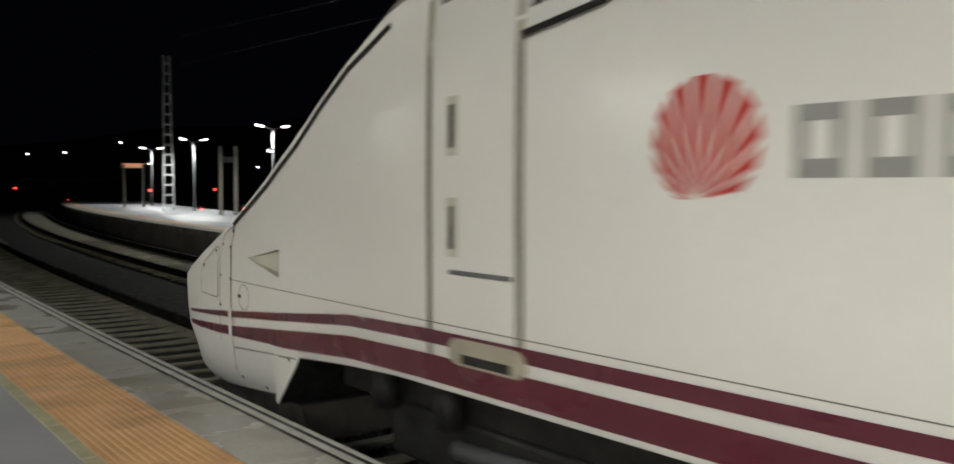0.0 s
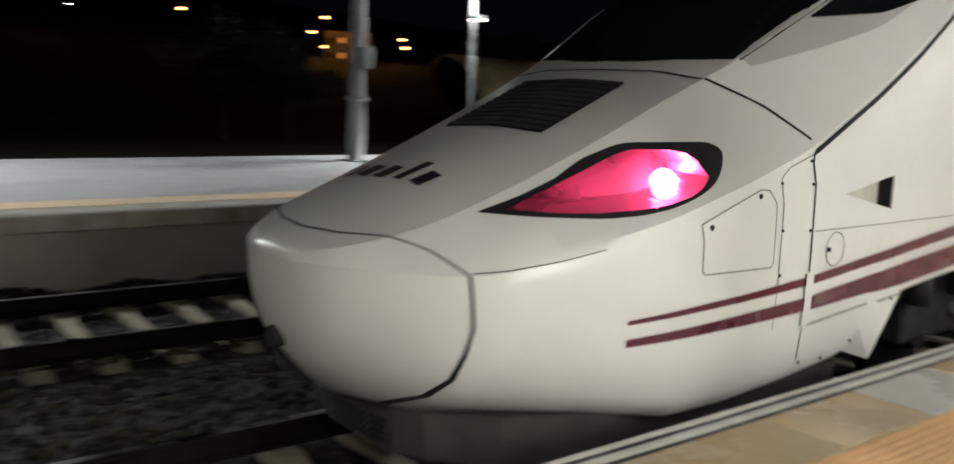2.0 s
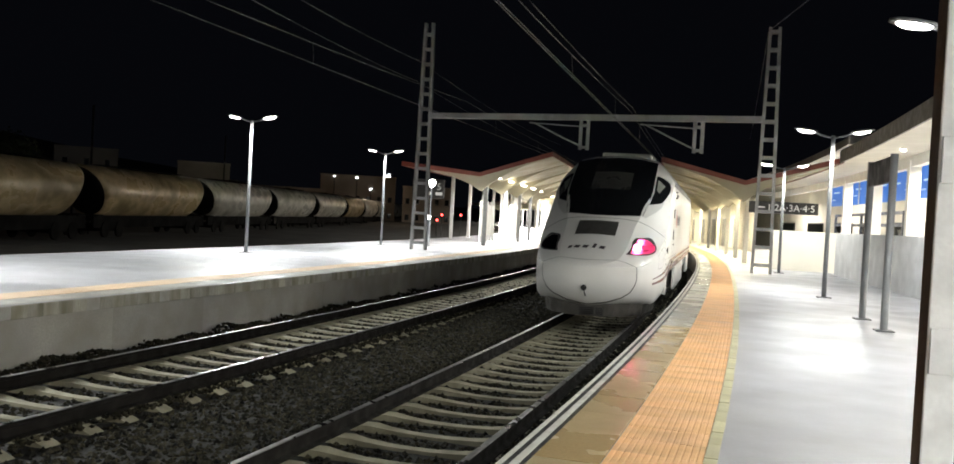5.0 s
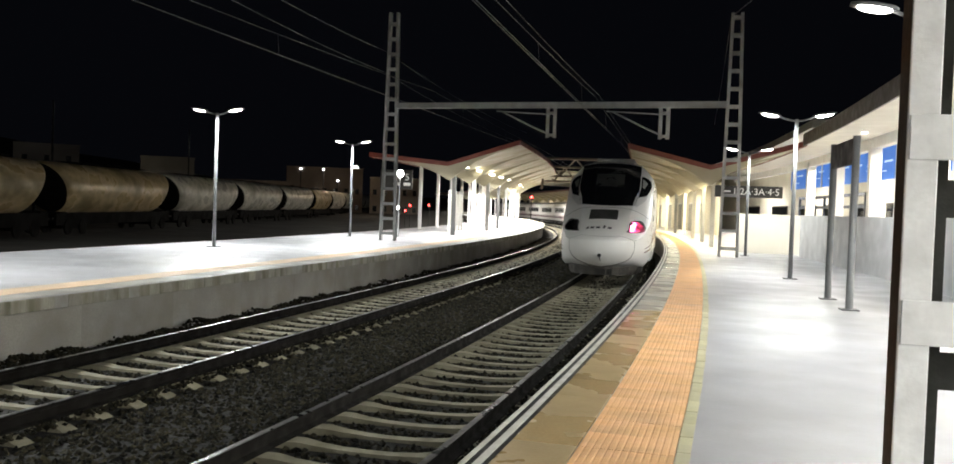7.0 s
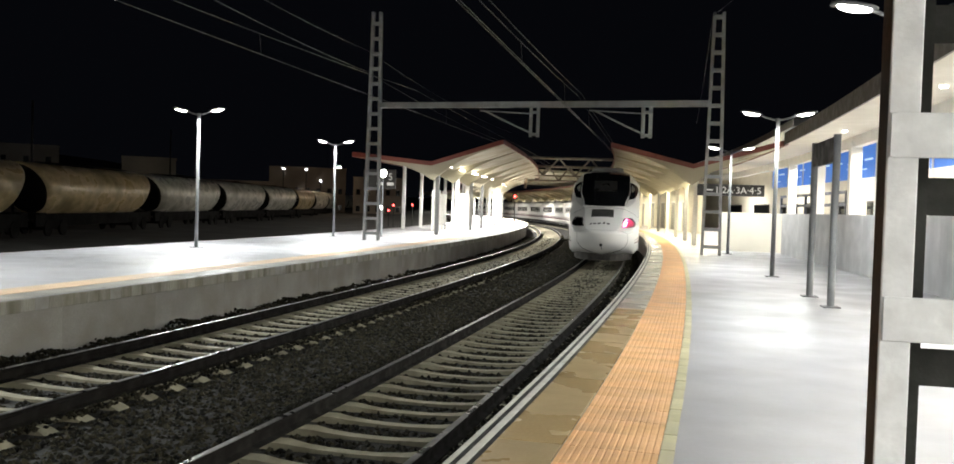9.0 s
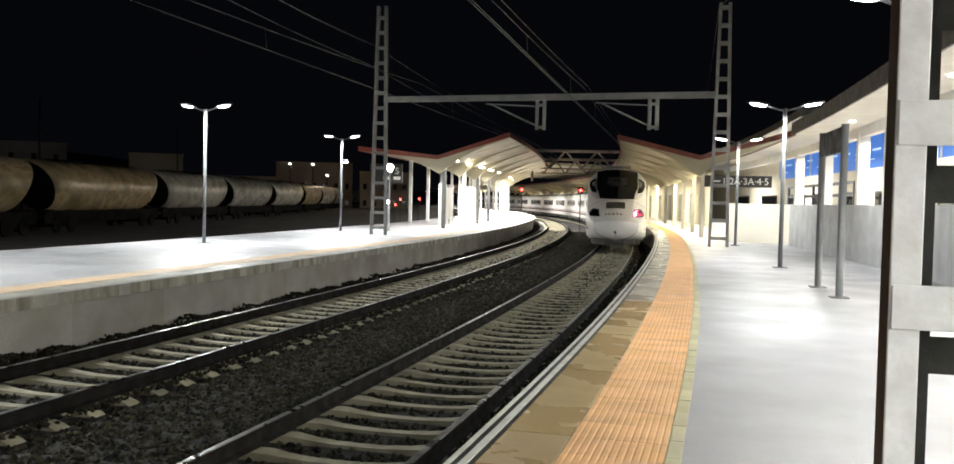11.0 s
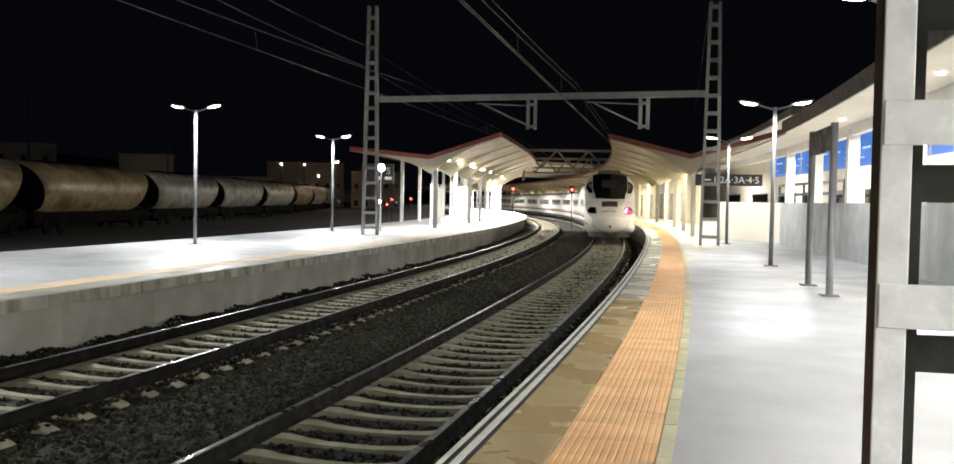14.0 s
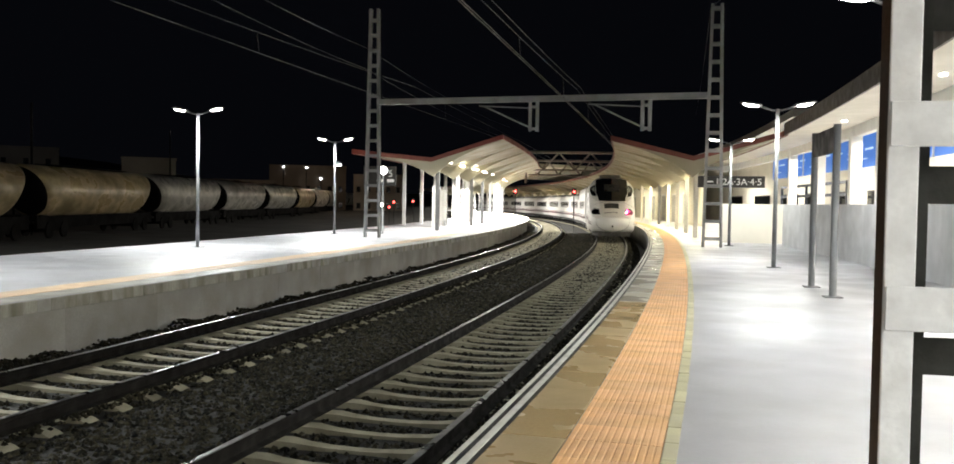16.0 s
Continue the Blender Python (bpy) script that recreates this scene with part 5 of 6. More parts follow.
FRAME_BLUE = mat("dark_blue_grey_frame", (0.030, 0.036, 0.055), 0.5, vary=0.2, bump=0.02)
build_partition()
for s in (20, 30, 40, 52, 66, 82):
    strip_light(s, 9.0, 4.2, 6, 720, (1.0, 0.95, 0.85))
# fill lights for the train's side and near platform, added in the unseen hall
for s, e in ((-20, 230), (-12, 340), (-4, 520), (3, 1450), (7.5, 900)):
    li = bpy.data.lights.new("unseen_hall_fill", "POINT")
    li.energy, li.color, li.shadow_soft_size = e, (1.0, 1.0, 0.95), 0.8
    new("unseen_hall_fill", li).location = at(s, 9.0, 3.6)
tagged(swept("wall_rear", [(26.0, 0), (26.2, 0), (26.2, 5), (26.0, 5)], -60, 150, FACADE, step=5), "plain rendered wall behind the station", "wall", kind="structure")


# ---- things under the canopies ----
def build_shelter(s, q, label, n=4):
    thing = empty("glass_shelter", stand(s, q, ISLAND_Z if q < 0 else 0), label, "shelter", "platform shelters")
    for k in range(n + 1):
        part("post", boxes((-0.05, 0.05, k * 1.1 - 0.04, k * 1.1 + 0.04, 0, 2.5)), WHITE_STEEL, thing)
    for k in range(n):
        part("panel", boxes((-0.02, 0.02, k * 1.1 + 0.05, k * 1.1 + 1.05, 0.35, 2.3)), WHITE_STEEL, thing)
    return thing


build_shelter(54.0, -12.6, "white-framed waiting shelter under the island canopy")
build_shelter(66.0, -12.6, "white-framed waiting shelter under the island canopy", 6)


def build_platform_number():
    thing = empty("platform_number_sign", stand(50.5, -14.75, 2.9), "dark hanging board with the white platform number five", "sign")
    part("board", boxes((-1.25, 0.65, -0.05, 0.05, -0.55, 0.55), bevel=0.01), SIGN_DARK, thing)
    text_mesh("5", 0.55, SIGN_WHITE, pose(0.34, -0.06, 0.12, 90, 0, 0), "lettering", thing, "white number five")
    for x in (-0.25, 0.35):
        part("pictogram", boxes((x - 0.2, x + 0.2, -0.062, -0.05, -0.36, -0.18), bevel=0.03), SIGN_WHITE, thing)
    return thing


build_platform_number()


def build_round_light(s, q, z, r, name, label, base=ISLAND_Z):
    thing = empty(name, stand(s, q, base), label, "lamp", "round lights")
    part("pole", tube(bmesh.new(), [(0, 0, 0), (0, 0, z - r)], 0.035, 10), GALV_FAR, thing)
    bm = bmesh.new()
    bmesh.ops.create_uvsphere(bm, u_segments=18, v_segments=10, radius=r, matrix=Matrix.Translation((0, 0, z)) @ Matrix.Diagonal((1, 0.6, 1, 1)))
    part("globe", bm, LAMP_GLOW, thing)


build_round_light(41.3, -12.35, 3.0, 0.17, "globe_lamp", "small round white lamp on a thin post")
build_round_light(41.0, -12.35, 1.38, 0.08, "globe_lamp", "small round white lamp on a thin post")


li = bpy.data.lights.new("globe_light", "POINT")
li.energy, li.color, li.shadow_soft_size = 150, (1.0, 0.98, 0.94), 0.17
new("globe_light", li).location = at(41.3, -12.35, 2.65)


def build_ceiling_lights():
    for s in np.arange(48, 190, 5.0):
        ob = part("ceiling_light", box(bmesh.new(), -0.1, 0.1, -0.7, 0.7, -0.05, 0.0, 0.01, m=stand(float(s), -10.6, 3.62)), TUBE_GLOW)
        tagged(ob, "long white tube light under the canopy", "light", "canopy tube lights")
        ob = part("ceiling_light", box(bmesh.new(), -0.1, 0.1, -0.7, 0.7, -0.05, 0.0, 0.01, m=stand(float(s) - 4, 2.5, 3.50)), TUBE_GLOW)
        tagged(ob, "long warm tube light under the canopy", "light", "canopy tube lights")


build_ceiling_lights()


def build_floodlight(s, q, z):
    ob = empty("pole_floodlight", stand(s, q - 0.02, z + ISLAND_Z), "small white floodlight clamped to a lamp post", "floodlight", "pole floodlights")
    part("housing", boxes((0.06, 0.30, -0.12, 0.12, 0.0, 0.10), bevel=0.02), GALV_FAR, ob)
    part("light_face", boxes((0.08, 0.28, -0.10, 0.10, -0.02, 0.0)), LAMP_GLOW, ob)


for s, q in ((12.3, -13.8), (-13.7, -14.05), (39.4, -14.1), (-41.8, -14.15), (-72.6, -14.1)):
    build_floodlight(s, q, 3.15)


def build_cable_post():
    thing = empty("cable_post", stand(9.5, -14.3, ISLAND_Z), "stout grey tubular post with a junction box and a collar", "post")
    part("pole", tube(bmesh.new(), [(0, 0, 0), (0, 0, 1.3), (0, 0, 7.5)], [0.19, 0.16, 0.13], 18), GALV_FAR, thing)
    part("collar", tube(bmesh.new(), [(0, 0, 1.28), (0, 0, 1.36)], 0.23, 18), GALV_FAR, thing)
    part("junction_box", boxes((0.12, 0.44, -0.12, 0.12, 1.95, 2.4), bevel=0.02), GALV_FAR, thing)
    part("foot", boxes((-0.28, 0.28, -0.28, 0.28, 0, 0.03), bevel=0.006), GALV_FAR, thing)


build_cable_post()


def build_back_frames():
    """Sign frames and a mast at the far end of the island platform."""
    for s, q, w, lit in ((-68.0, -12.25, 1.25, True), (-48.5, -13.95, 0.8, False)):
        thing = empty("sign_frame", stand(s, q, ISLAND_Z), "tall two-legged grey sign frame with a lit head panel" if lit else "tall two-legged grey sign frame", "sign", "sign frames")
        for x in (-w / 2, w / 2):
            part("post", boxes((x - 0.08, x + 0.08, -0.08, 0.08, 0, 3.0 if lit else 3.6)), ROOF_EDGE, thing)
        part("head_panel", boxes((-w / 2 - 0.1, w / 2 + 0.1, -0.06, 0.06, 2.75, 3.05)), glow("sign_head_glow", (1.0, 0.45, 0.25), 0.8) if lit else SIGN_DARK, thing)
    copy_thing(mast_left, stand(-60.0, -13.2, ISLAND_Z))


build_back_frames()


# ---- steel truss across the tracks ----
def build_truss(s, z1, z0, n):
    thing = empty("truss_gantry", pose(0, 0, 0), "dim steel truss spanning the tracks between the canopies", "truss", "truss gantries")
    qs = np.linspace(-8.5, 0.6, n + 1)
    part("chord", tube(bmesh.new(), [at(s, -8.5, z1), at(s, 0.6, z1)], 0.13, 8), TRUSS_BROWN, thing)
    part("chord", tube(bmesh.new(), [at(s, -8.5, z0), at(s, 0.6, z0)], 0.08, 8), TRUSS_BROWN, thing)
    for i in range(n):
        za, zb = (z1, z0) if i % 2 == 0 else (z0, z1)
        part("diagonal", tube(bmesh.new(), [at(s, float(qs[i]), za), at(s, float(qs[i + 1]), zb)], 0.08, 8), TRUSS_BROWN, thing)
    for q in (-8.6, 0.7):
        part("post", tube(bmesh.new(), [at(s, q, 3.6), at(s, q, z1)], 0.11, 8), TRUSS_BROWN, thing)


def build_far_roof():
    ob = swept("roof_distant", [(-9.0, 5.6), (2.0, 5.2), (2.0, 5.5), (-9.0, 5.9)], 100, 150, CANOPY_UNDER, step=4)
    tagged(ob, "cream roof that spans the tracks in the distance", "canopy", kind="structure")


TRUSS_BROWN = mat("brown_painted_steel", (0.15, 0.115, 0.085), 0.6, vary=0.2, bump=0.05)
build_truss(88.0, 6.4, 4.7, 6)
build_truss(97.0, 6.0, 4.5, 8)
build_far_roof()


# ---- signals ----
def build_signal(p, h, color, name="track_signal", label="small railway signal showing a red light"):
    thing = empty(name, pose(p.x, p.y, p.z), label, "signal", "railway signals")
    part("post", tube(bmesh.new(), [(0, 0, 0), (0, 0, h)], 0.04, 8), UNDER, thing)
    part("head", boxes((-0.18, 0.18, -0.1, 0.1, h - 0.25, h + 0.25), bevel=0.02), BLACK, thing)
    bm = bmesh.new()
    bmesh.ops.create_uvsphere(bm, u_segments=12, v_segments=8, radius=0.13, matrix=Matrix.Translation((0, 0, h)) @ Matrix.Diagonal((1, 1.3, 1, 1)))
    part("lens", bm, color, thing)


GREEN_GLOW = glow("green_signal_glow", (0.05, 1.0, 0.6), 10)


def away(az, slope, d):
    """A point seen from the platform at a compass angle from the y axis, a rise and a distance."""
    return Vector((d * math.sin(radians(az)), d * math.cos(radians(az)), 1.47 + slope * d))


for az, sl, d, c in ((-143.4, -0.0256, 62, RED_GLOW), (-140.9, -0.0246, 62, RED_GLOW), (-145.9, -0.0056, 80, RED_GLOW), (-150.0, -0.0156, 110, RED_GLOW), (-152.6, -0.0036, 120, RED_GLOW), (-142.1, -0.0046, 90, RED_GLOW),
                     (-138.4, -0.0006, 90, GREEN_GLOW), (-4.9, -0.0010, 95, RED_GLOW), (-3.7, 0.0000, 100, RED_GLOW), (-5.2, -0.0070, 95, RED_GLOW)):
    p = away(az, sl, d)
    h = p.z + 1.2
    build_signal(Vector((p.x, p.y, -1.2)), h, c, label="small railway signal showing a green light" if c == GREEN_GLOW else "small railway signal showing a red light")
build_signal(at(74, -9.15, ISLAND_Z), 2.5, RED_GLOW)
build_signal(at(70, -4.4, -0.95), 3.35, RED_GLOW)
bm = bmesh.new()
box(bm, -0.14, 0.14, -0.2, 0.2, -0.05, 0.18, 0.02, m=stand(47.0, -5.35, -0.9))
tagged(part("track_box", bm, UNDER), "small dark equipment box between the rails", "box")


# ---- town and hillside ----
def build_hill():
    bm = bmesh.new()
    n, m2 = 60, 8
    rows = []
    for i in range(n + 1):
        az = radians(-165 + 165 * i / n)
        top = 0.115 * max(0.0, math.cos((az + radians(88)) * 1.15)) + 0.015
        row = []
        for j in range(m2 + 1):
            d = 75 + 300 * j / m2
            z = -1.4 + (top * d * (j / m2) ** 0.7) + noise.noise((math.sin(az) * d * 0.03, math.cos(az) * d * 0.03, 0)) * 2.0 * (j / m2)
            row.append(bm.verts.new((d * math.sin(az), d * math.cos(az), z)))
        rows.append(row)
    for a, b in zip(rows, rows[1:]):
        for j in range(m2):
            f = bm.faces.new((a[j], a[j + 1], b[j + 1], b[j]))
            f.smooth = True
    tagged(part("hillside", fix(bm), SOIL), "dark hillside behind the rail yard at night", "hill", kind="structure")


build_hill()
SODIUM = glow("sodium_lamp_glow", (1.0, 0.50, 0.16), 26)
COOL = glow("cool_lamp_glow", (0.9, 0.95, 1.0), 22)
WARM_WINDOW = glow("warm_window_glow", (1.0, 0.42, 0.10), 0.8)


def build_street_lamp(p, material, r=0.30):
    thing = empty("street_lamp", pose(p.x, p.y, p.z - 6.0), "distant glowing street lamp on the hillside", "street lamp", "distant street lamps")
    part("pole", tube(bmesh.new(), [(0, 0, -3), (0, 0, 6)], 0.08, 6), UNDER, thing)
    bm = bmesh.new()
    bmesh.ops.create_uvsphere(bm, u_segments=10, v_segments=6, radius=r, matrix=Matrix.Translation((0, 0, 6)) @ Matrix.Diagonal((1.5, 1.5, 0.7, 1)))
    part("lantern", bm, material, thing)


for az, sl in ((-114.8, 0.086), (-105.6, 0.103), (-103.7, 0.100), (-95.1, 0.134), (-93.1, 0.116), (-92.5, 0.156), (-89.6, 0.122), (-88.1, 0.120), (-87.2, 0.125), (-84.6, 0.116), (-83.4, 0.143),
               (-73.8, 0.090), (-69.7, 0.091), (-62.5, 0.091), (-54.8, 0.077), (-46.3, 0.076), (-46.3, 0.045), (-45.1, 0.058), (-41.5, 0.056), (-41.3, 0.047), (-47.1, 0.060), (-122.1, 0.071)):
    build_street_lamp(away(az, sl, 190), SODIUM)
for az, sl in ((-97.6, 0.145), (-85.1, 0.151), (-80.9, 0.150), (-60.9, 0.074), (-131.5, 0.018), (-129.5, 0.043), (-126.5, 0.058), (-151.7, 0.030), (-149.8, 0.032), (-146.8, 0.043), (-149.5, -0.003), (-147.6, -0.007),
               (-150.7, -0.003), (-139.0, 0.019), (-140.2, 0.004), (-140.6, -0.003), (-142.1, 0.010), (-11.8, 0.035), (-10.4, 0.035), (-9.5, 0.023), (-9.8, 0.011), (-10.8, 0.013), (-3.2, 0.008)):
    build_street_lamp(away(az, sl, 170), COOL, 0.13)


def build_house(az, d, z, w, h, depth, label, windows, glowing=0):
    p = away(az, 0, d)
    thing = empty("house", pose(p.x, p.y, z, 0, 0, -az), label, "house", "distant houses")
    part("wall", boxes((-w / 2, w / 2, 0, depth, -6, h)), FACADE, thing)
    part("roof", boxes((-w / 2 - 0.08, w / 2 + 0.08, -0.08, depth + 0.08, h, h + 0.25)), FACADE, thing)
    r = random.Random(int(d * 10 + w))
    rows = max(1, int(h // 3))
    for i in range(windows):
        for j in range(rows):
            x = -w / 2 + w * (i + 0.5) / windows
            part("window", boxes((x - 0.35, x + 0.35, -0.06, 0.02, j * 3 + 1.0, j * 3 + 2.0)), WARM_WINDOW if r.random() < glowing else GLASS_DARK, thing)


build_house(-19.7, 120, -1.0, 6.4, 7.2, 8, "plain pale block of flats behind the freight wagons", 3)
build_house(-10.3, 170, -1.0, 14, 8.6, 10, "dim block of flats with dark windows", 7, 0.0)
build_house(-5.9, 165, -1.0, 9, 7.0, 10, "pale house with dark windows beyond the sidings", 5, 0.0)
build_house(-26.3, 150, -1.0, 9, 9.5, 10, "dim pale house behind the sidings", 3, 0.0)
build_house(-15.2, 160, -1.0, 16, 5.5, 10, "low dim building behind the sidings", 6, 0.0)
build_house(-44.9, 185, 6.7, 9, 6.0, 8, "house on the hill lit orange by street lamps", 4, 0.5)
build_house(-87.8, 192, 15.0, 22, 6.5, 8, "long house on the hill lit orange by street lamps", 7, 0.0)
build_house(-78.4, 192, 13.1, 9, 6.0, 8, "house on the hill with a glowing window", 3, 0.2)
build_house(-133.5, 192, -0.0, 5, 5.0, 8, "small house with a warm lit window", 2, 0.8)
# points brighten house fronts; those at -20.6 and -26.8 are added without a lamp
for az, sl, d, e, c in ((-45.6, 0.078, 176, 2200, (1.0, 0.45, 0.10)), (-9.2, 0.035, 158, 330, (1.0, 0.74, 0.5)), (-13.6, 0.03, 150, 140, (1.0, 0.8, 0.6)), (-20.6, 0.06, 108, 280, (1.0, 0.93, 0.75)), (-26.8, 0.05, 138, 110, (0.9, 0.95, 1.0)), (-6.4, 0.02, 150, 300, (1.0, 0.74, 0.5))):
    li = bpy.data.lights.new("facade_fill", "POINT")
    li.energy, li.color, li.shadow_soft_size = e, c, 0.4
    new("facade_fill", li).location = away(az, sl, d)
for az, sl, d in ((-26.0, 0.092, 60), (-18.5, 0.071, 90)):
    p = away(az, sl, d)
    thing = empty("yard_pole", pose(p.x, p.y, -1.3), "thin dark pole standing in the yard", "pole", "yard poles")
    part("pole", tube(bmesh.new(), [(0, 0, 0), (0, 0, p.z + 1.3)], 0.07, 8), UNDER, thing)


# ---- trees beyond the sidings ----
LEAF = mat("dark_leaves", (0.05, 0.07, 0.03), 0.7, vary=0.4, scale=2, fine=9, bump=0, pieces=0.4)
BARK = mat("dark_bark", (0.06, 0.05, 0.04), 0.9, vary=0.3, bump=0.3)


def build_tree(p, h, seed):
    r = random.Random(seed)
    thing = empty("tree", pose(p.x, p.y, p.z), "dark leafy tree beyond the sidings", "tree", "trees")
    bm = bmesh.new()
    tube(bm, [(0, 0, 0), (0.1, 0, h * 0.35), (0.0, 0.1, h * 0.8)], [0.16, 0.12, 0.04], 8)
    for k in range(6):
        a, z = r.uniform(0, 6.28), h * r.uniform(0.3, 0.6)
        tube(bm, [(0.05, 0, z), (math.cos(a) * h * 0.25, math.sin(a) * h * 0.25, z + h * 0.22)], [0.06, 0.02], 6)
    part("trunk", fix(bm), BARK, thing)
    vs, fs = [], []
    blobs = [(r.uniform(-0.28, 0.28) * h, r.uniform(-0.28, 0.28) * h, h * r.uniform(0.45, 0.95), h * r.uniform(0.12, 0.22)) for _ in range(14)]
    for bx, by, bz, br in blobs:
        for _ in range(150):
            d = Vector((r.gauss(0, 1), r.gauss(0, 1), r.gauss(0, 1))).normalized() * br * r.uniform(0.5, 1.1)
            c = Vector((bx, by, bz)) + d
            a = Vector((r.gauss(0, 1), r.gauss(0, 1), r.gauss(0, 1))).normalized() * 0.14
            b = a.cross(d).normalized() * 0.10
            i = len(vs)
            vs += [c - a, c + b, c + a, c - b]
            fs.append((i, i + 1, i + 2, i + 3))
    me = bpy.data.meshes.new("crown")
    me.from_pydata(vs, [], fs)
    me.materials.append(LEAF)
    new("crown", me).parent = thing


for i, (az, d, h) in enumerate(((-49, 38, 4.5), (-53, 40, 5.5), (-35, 64, 7), (-30, 70, 6))):
    p = away(az, 0, d)
    p.z = -1.0
    build_tree(p, h, 40 + i)


# ---- pieces: sleepers, slabs, tiles, wall panels, ballast stones ----
def sleeper_mesh():
    bm = bmesh.new()
    rows = []
    for x, h in ((-1.28, -0.11), (-1.14, -0.045), (-1.03, -0.008), (-0.68, 0.0), (-0.50, -0.022), (-0.25, -0.038), (0.0, -0.042), (0.25, -0.038), (0.50, -0.022), (0.68, 0.0), (1.03, -0.008), (1.14, -0.045), (1.28, -0.11)):
        w = 0.125 if abs(x) > 0.55 else 0.10 if abs(x) > 0.4 else 0.09
        rows.append([bm.verts.new(p) for p in ((x, -w, -0.15), (x, -w + 0.02, h), (x, w - 0.02, h), (x, w, -0.15))])
    for a, b in zip(rows, rows[1:]):
        for j in range(3):
            bm.faces.new((a[j], a[j + 1], b[j + 1], b[j]))
    bm.faces.new(rows[0][::-1])
    bm.faces.new(rows[-1])
    fix(bm)
    me = bpy.data.meshes.new("sleeper")
    bm.to_mesh(me)
    bm.free()
    me.materials.append(SLEEPER)
    return me


def piece(name, me, m, parent):
    ob = new(name, me)
    ob.matrix_basis = m
    ob.parent = parent
    return ob


def lay_sleepers():
    me = sleeper_mesh()
    rng = random.Random(3)
    for track, q, phase in ((track_near, NEAR, 0.12), (track_far, FAR, 0.35)):
        for k in range(290):
            s = -42 + 0.6 * k + phase
            if s < 110:
                piece("sleeper", me, stand(s, q + rng.uniform(-0.015, 0.015), RAIL - 0.174, rng.uniform(-0.5, 0.5)), track)
        bm = bmesh.new()
        for k in range(120):
            for s in (110 + 0.6 * k, -42.6 - 0.6 * k):
                box(bm, -1.3, 1.3, -0.14, 0.14, -0.15, 0, m=stand(s, q, RAIL - 0.174))
        me2 = part("sleeper", bm, SLEEPER, track)
        tagged(me2, kind="stuff")


lay_sleepers()


def slab_mesh(name, w, length, h, material, bevel=0.004):
    bm = box(bmesh.new(), 0, w, 0, length, -h, 0, bevel)
    me = bpy.data.meshes.new(name)
    bm.to_mesh(me)
    bm.free()
    me.materials.append(material)
    return me


def tile_mesh():
    """A tactile tile, 0.6 m across, with ribs along the platform's edge."""
    bm = bmesh.new()
    n, L = 13, 0.4
    prof = [(0.0, -0.012)]
    for k in range(n):
        c = 0.6 * (k + 0.5) / n
        prof += [(c - 0.0185, -0.0005), (c - 0.0145, 0.0026), (c + 0.0145, 0.0026), (c + 0.0185, -0.0005)]
    prof += [(0.6, -0.012)]
    a = [bm.verts.new((x, 0.0, z)) for x, z in prof]
    b = [bm.verts.new((x, L, z)) for x, z in prof]
    for j in range(len(prof) - 1):
        bm.faces.new((a[j], b[j], b[j + 1], a[j + 1]))
    bm.faces.new(a)
    bm.faces.new(b[::-1])
    fix(bm)
    me = bpy.data.meshes.new("tactile_tile")
    bm.to_mesh(me)
    bm.free()
    me.materials.append(ORANGE)
    return me


def lay_platform():
    rng = random.Random(8)
    tan, pale = slab_mesh("slab", 0.416, 0.748, 0.012, TAN, 0.002), slab_mesh("slab", 0.416, 0.748, 0.012, PALE, 0.002)
    s, k = -12.0, 0
    while s < 61.9:
        is_tan = (4.4 < s < 13.9) or (-5.9 < s < 3.4)
        if -5.9 < s < 3.4 and rng.random() < 0.25:
            is_tan = False
        piece("slab", tan if is_tan else pale, stand(s, 0.162, rng.uniform(-0.001, 0.001)), platform)
        s += 0.75
    strip = slab_mesh("edge_tile", 0.088, 0.396, 0.013, YELLOW, 0.003)
    for k in range(185):
        piece("edge_tile", strip, stand(-12 + 0.4 * k + 0.1, 1.183 + rng.uniform(-0.003, 0.003), 0.002 + rng.uniform(-0.001, 0.002), rng.uniform(-0.4, 0.4)), platform)
    me = tile_mesh()
    for k in range(185):
        piece("tactile_tile", me, stand(-12 + 0.4 * k, 0.581, -0.004 + rng.uniform(-0.0002, 0.0002)), platform)


lay_platform()


def lay_wall_panels():
    """Concrete panels of the island's side wall, with open joints."""
    bm = boxes((-0.08, 0.0, 0.026, 2.574, -0.09, 0.635), bevel=0.008)
    me = bpy.data.meshes.new("wall_panel")
    bm.to_mesh(me)
    bm.free()
    me.materials.append(WALL_CONC)
    joint = bpy.data.meshes.new("joint_strip")
    bm = boxes((-0.05, 0.0, -0.022, 0.022, -0.09, 0.635))
    bm.to_mesh(joint)
    bm.free()
    joint.materials.append(GROOVE)
    stone = slab_mesh("coping_stone", 0.20, 0.297, 0.19, CAP_CONC, 0.005)
    pale = slab_mesh("coping_stone", 0.20, 0.297, 0.19, KERB, 0.005)
    rng = random.Random(21)
    for k in range(273):
        piece("coping_stone", pale if rng.random() < 0.2 else stone, stand(-20 + 0.3 * k, ISLAND_Q0 - 0.148 + rng.uniform(-0.003, 0.003), ISLAND_Z - 0.008), island)
    for k in range(64):
        piece("wall_panel", me, stand(-60 + 2.6 * k - 0.2, ISLAND_Q0 - 0.13, -0.93), island)
        piece("joint_strip", joint, stand(-60 + 2.6 * k - 0.2, ISLAND_Q0 - 0.142, -0.93), island)


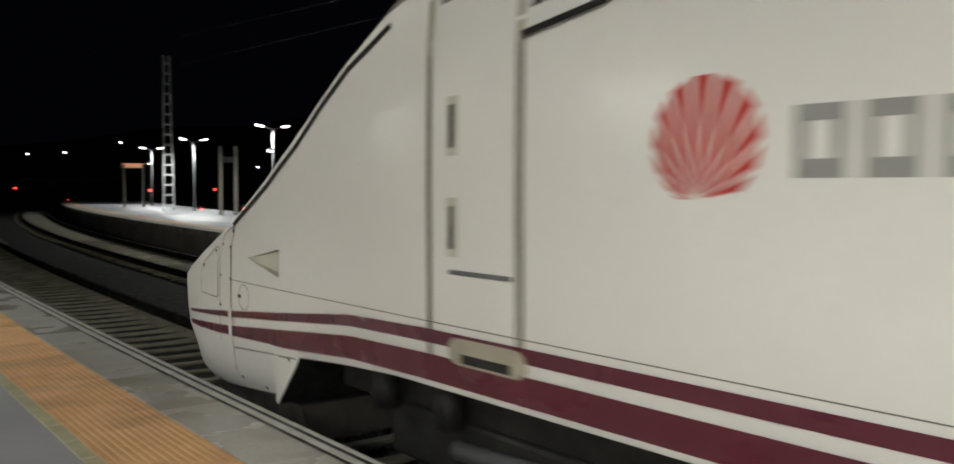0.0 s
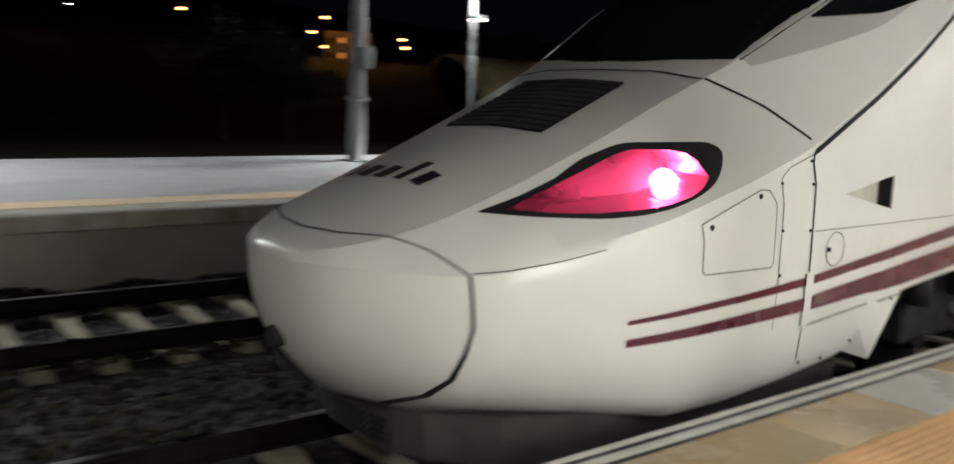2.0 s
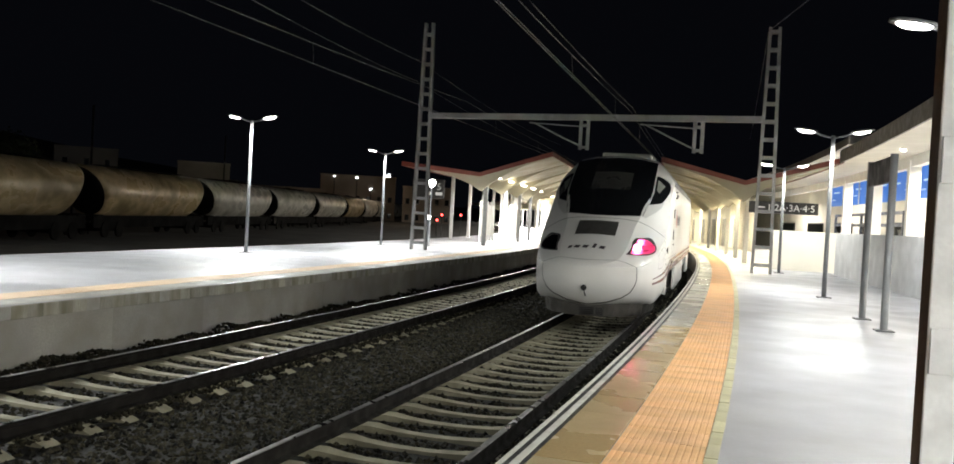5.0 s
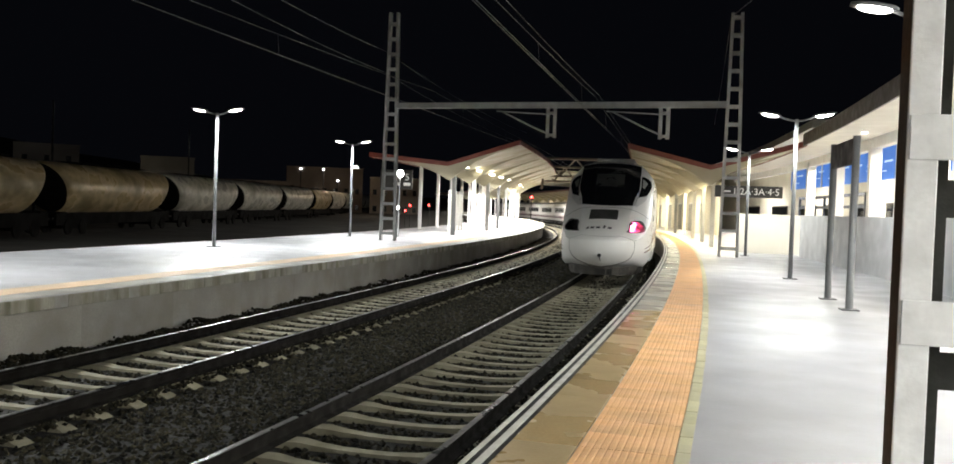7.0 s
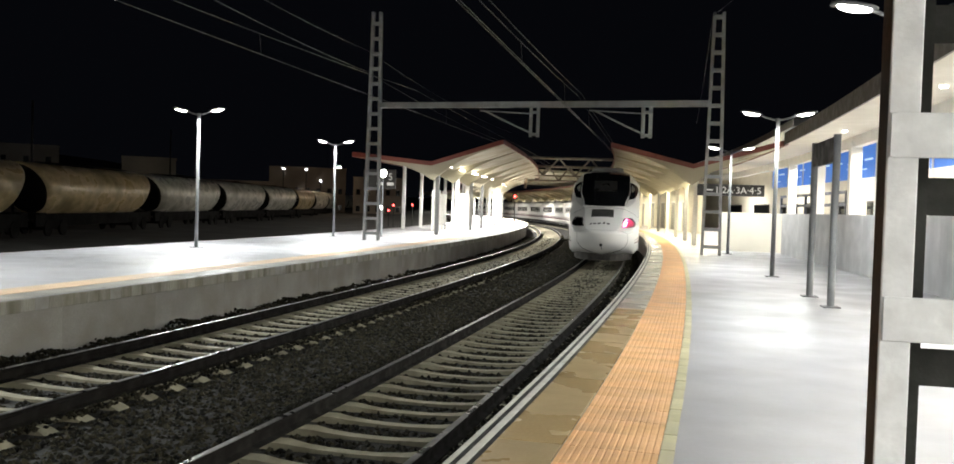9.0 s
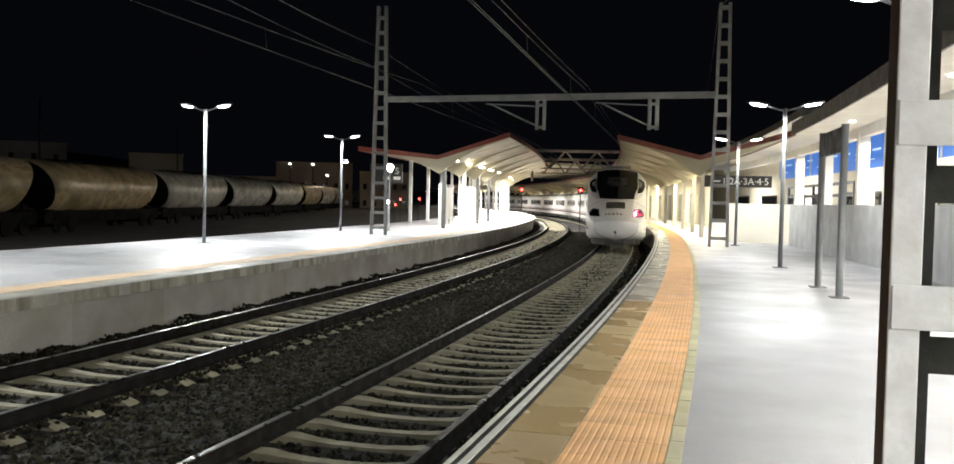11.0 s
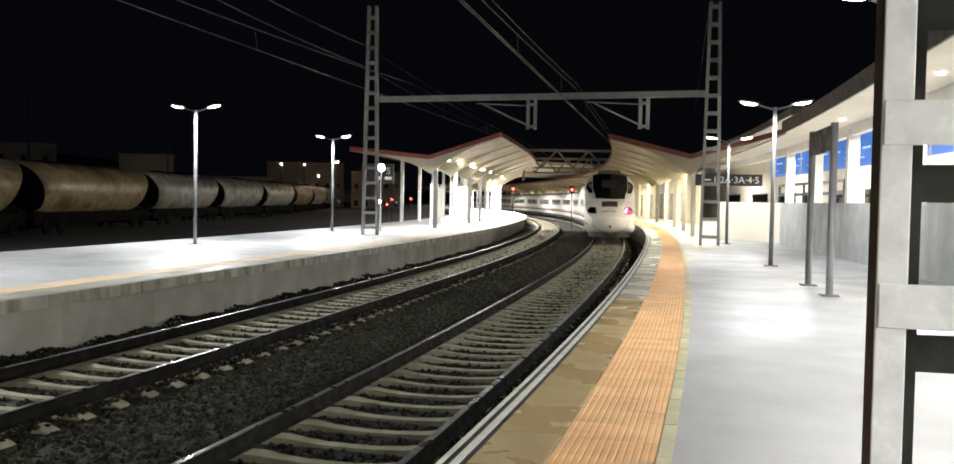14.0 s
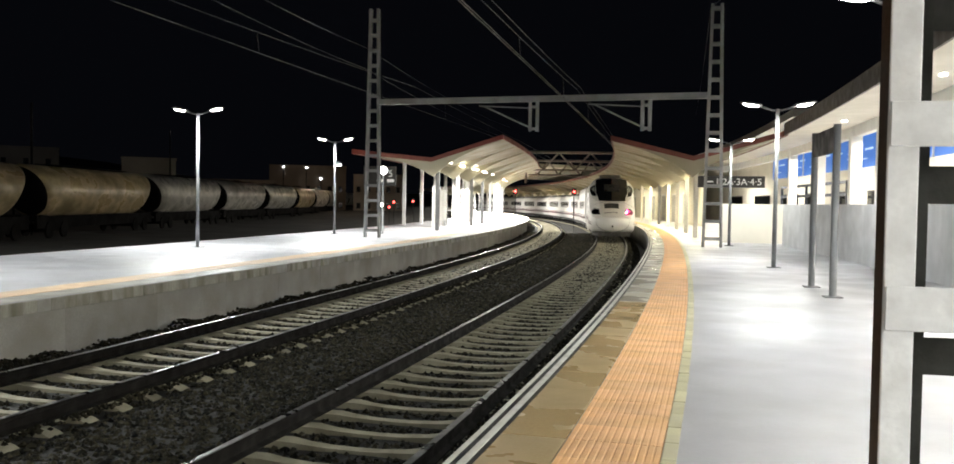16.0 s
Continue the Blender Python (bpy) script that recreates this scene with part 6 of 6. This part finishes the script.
lay_wall_panels()


def scatter_stones(name, s0, s1, count, r0, r1, seed):
    rng = np.random.default_rng(seed)
    s = rng.uniform(s0, s1, count * 2)
    q = rng.uniform(-8.25, -0.35, count * 2)
    keep = np.ones(len(s), bool)
    for qc, phase in ((NEAR, 0.12), (FAR, 0.35)):
        d = np.abs(q - qc)
        m = np.abs((s - phase + 0.3) % 0.6 - 0.3)
        keep &= ~((d < 0.96) & (m < 0.15)) & ~((d > 1.10) & (d < 1.27) & (m < 0.14)) & ~(np.abs(d - 0.87) < 0.08)
        keep &= ~((d < 0.75) & (rng.random(len(s)) < 0.35))
    s, q = s[keep][:count], q[keep][:count]
    th, x0, y0 = np.interp(s, _S, _T), np.interp(s, _S, _X), np.interp(s, _S, _Y)
    r = rng.uniform(r0, r1, len(s))
    z = -0.975 + rng.uniform(-0.012, 0.025, len(s)) + np.where(q < -7.5, 0.035 + 0.05 * np.sin(s * 2.1) * np.sin(s * 0.83 + 1.0) + 0.035 * np.sin(s * 5.3 + q * 3.0), 0)
    for qc in (NEAR, FAR):
        z += np.where((np.abs(q - qc) > 0.93) & (np.abs(q - qc) < 1.13), 0.062, 0.0)
    c = np.stack([x0 + np.cos(th) * q, y0 + np.sin(th) * q, z], 1)
    base = np.array([[1, 0, 0], [0, 1, 0], [-1, 0, 0], [0, -1, 0], [0, 0, 1], [0, 0, -1]], float)
    v = base[None] * (1 + rng.uniform(-0.4, 0.4, (len(s), 6, 1))) + rng.uniform(-0.25, 0.25, (len(s), 6, 3))
    a = rng.uniform(0, 6.28, len(s))
    ca, sa = np.cos(a)[:, None], np.sin(a)[:, None]
    vx, vy = v[..., 0] * ca - v[..., 1] * sa, v[..., 0] * sa + v[..., 1] * ca
    v = np.stack([vx, vy, v[..., 2] * 0.75], -1) * r[:, None, None] + c[:, None]
    faces = np.array([[0, 1, 4], [1, 2, 4], [2, 3, 4], [3, 0, 4], [1, 0, 5], [2, 1, 5], [3, 2, 5], [0, 3, 5]])
    f = (np.arange(len(s))[:, None, None] * 6 + faces[None]).reshape(-1, 3)
    me = bpy.data.meshes.new(name)
    me.from_pydata(v.reshape(-1, 3).tolist(), [], f.tolist())
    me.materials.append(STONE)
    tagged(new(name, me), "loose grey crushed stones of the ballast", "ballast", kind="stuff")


scatter_stones("ballast_stones", -12, 24, 60000, 0.022, 0.045, 5)
scatter_stones("ballast_stones", 24, 75, 26000, 0.035, 0.06, 6)

motions()
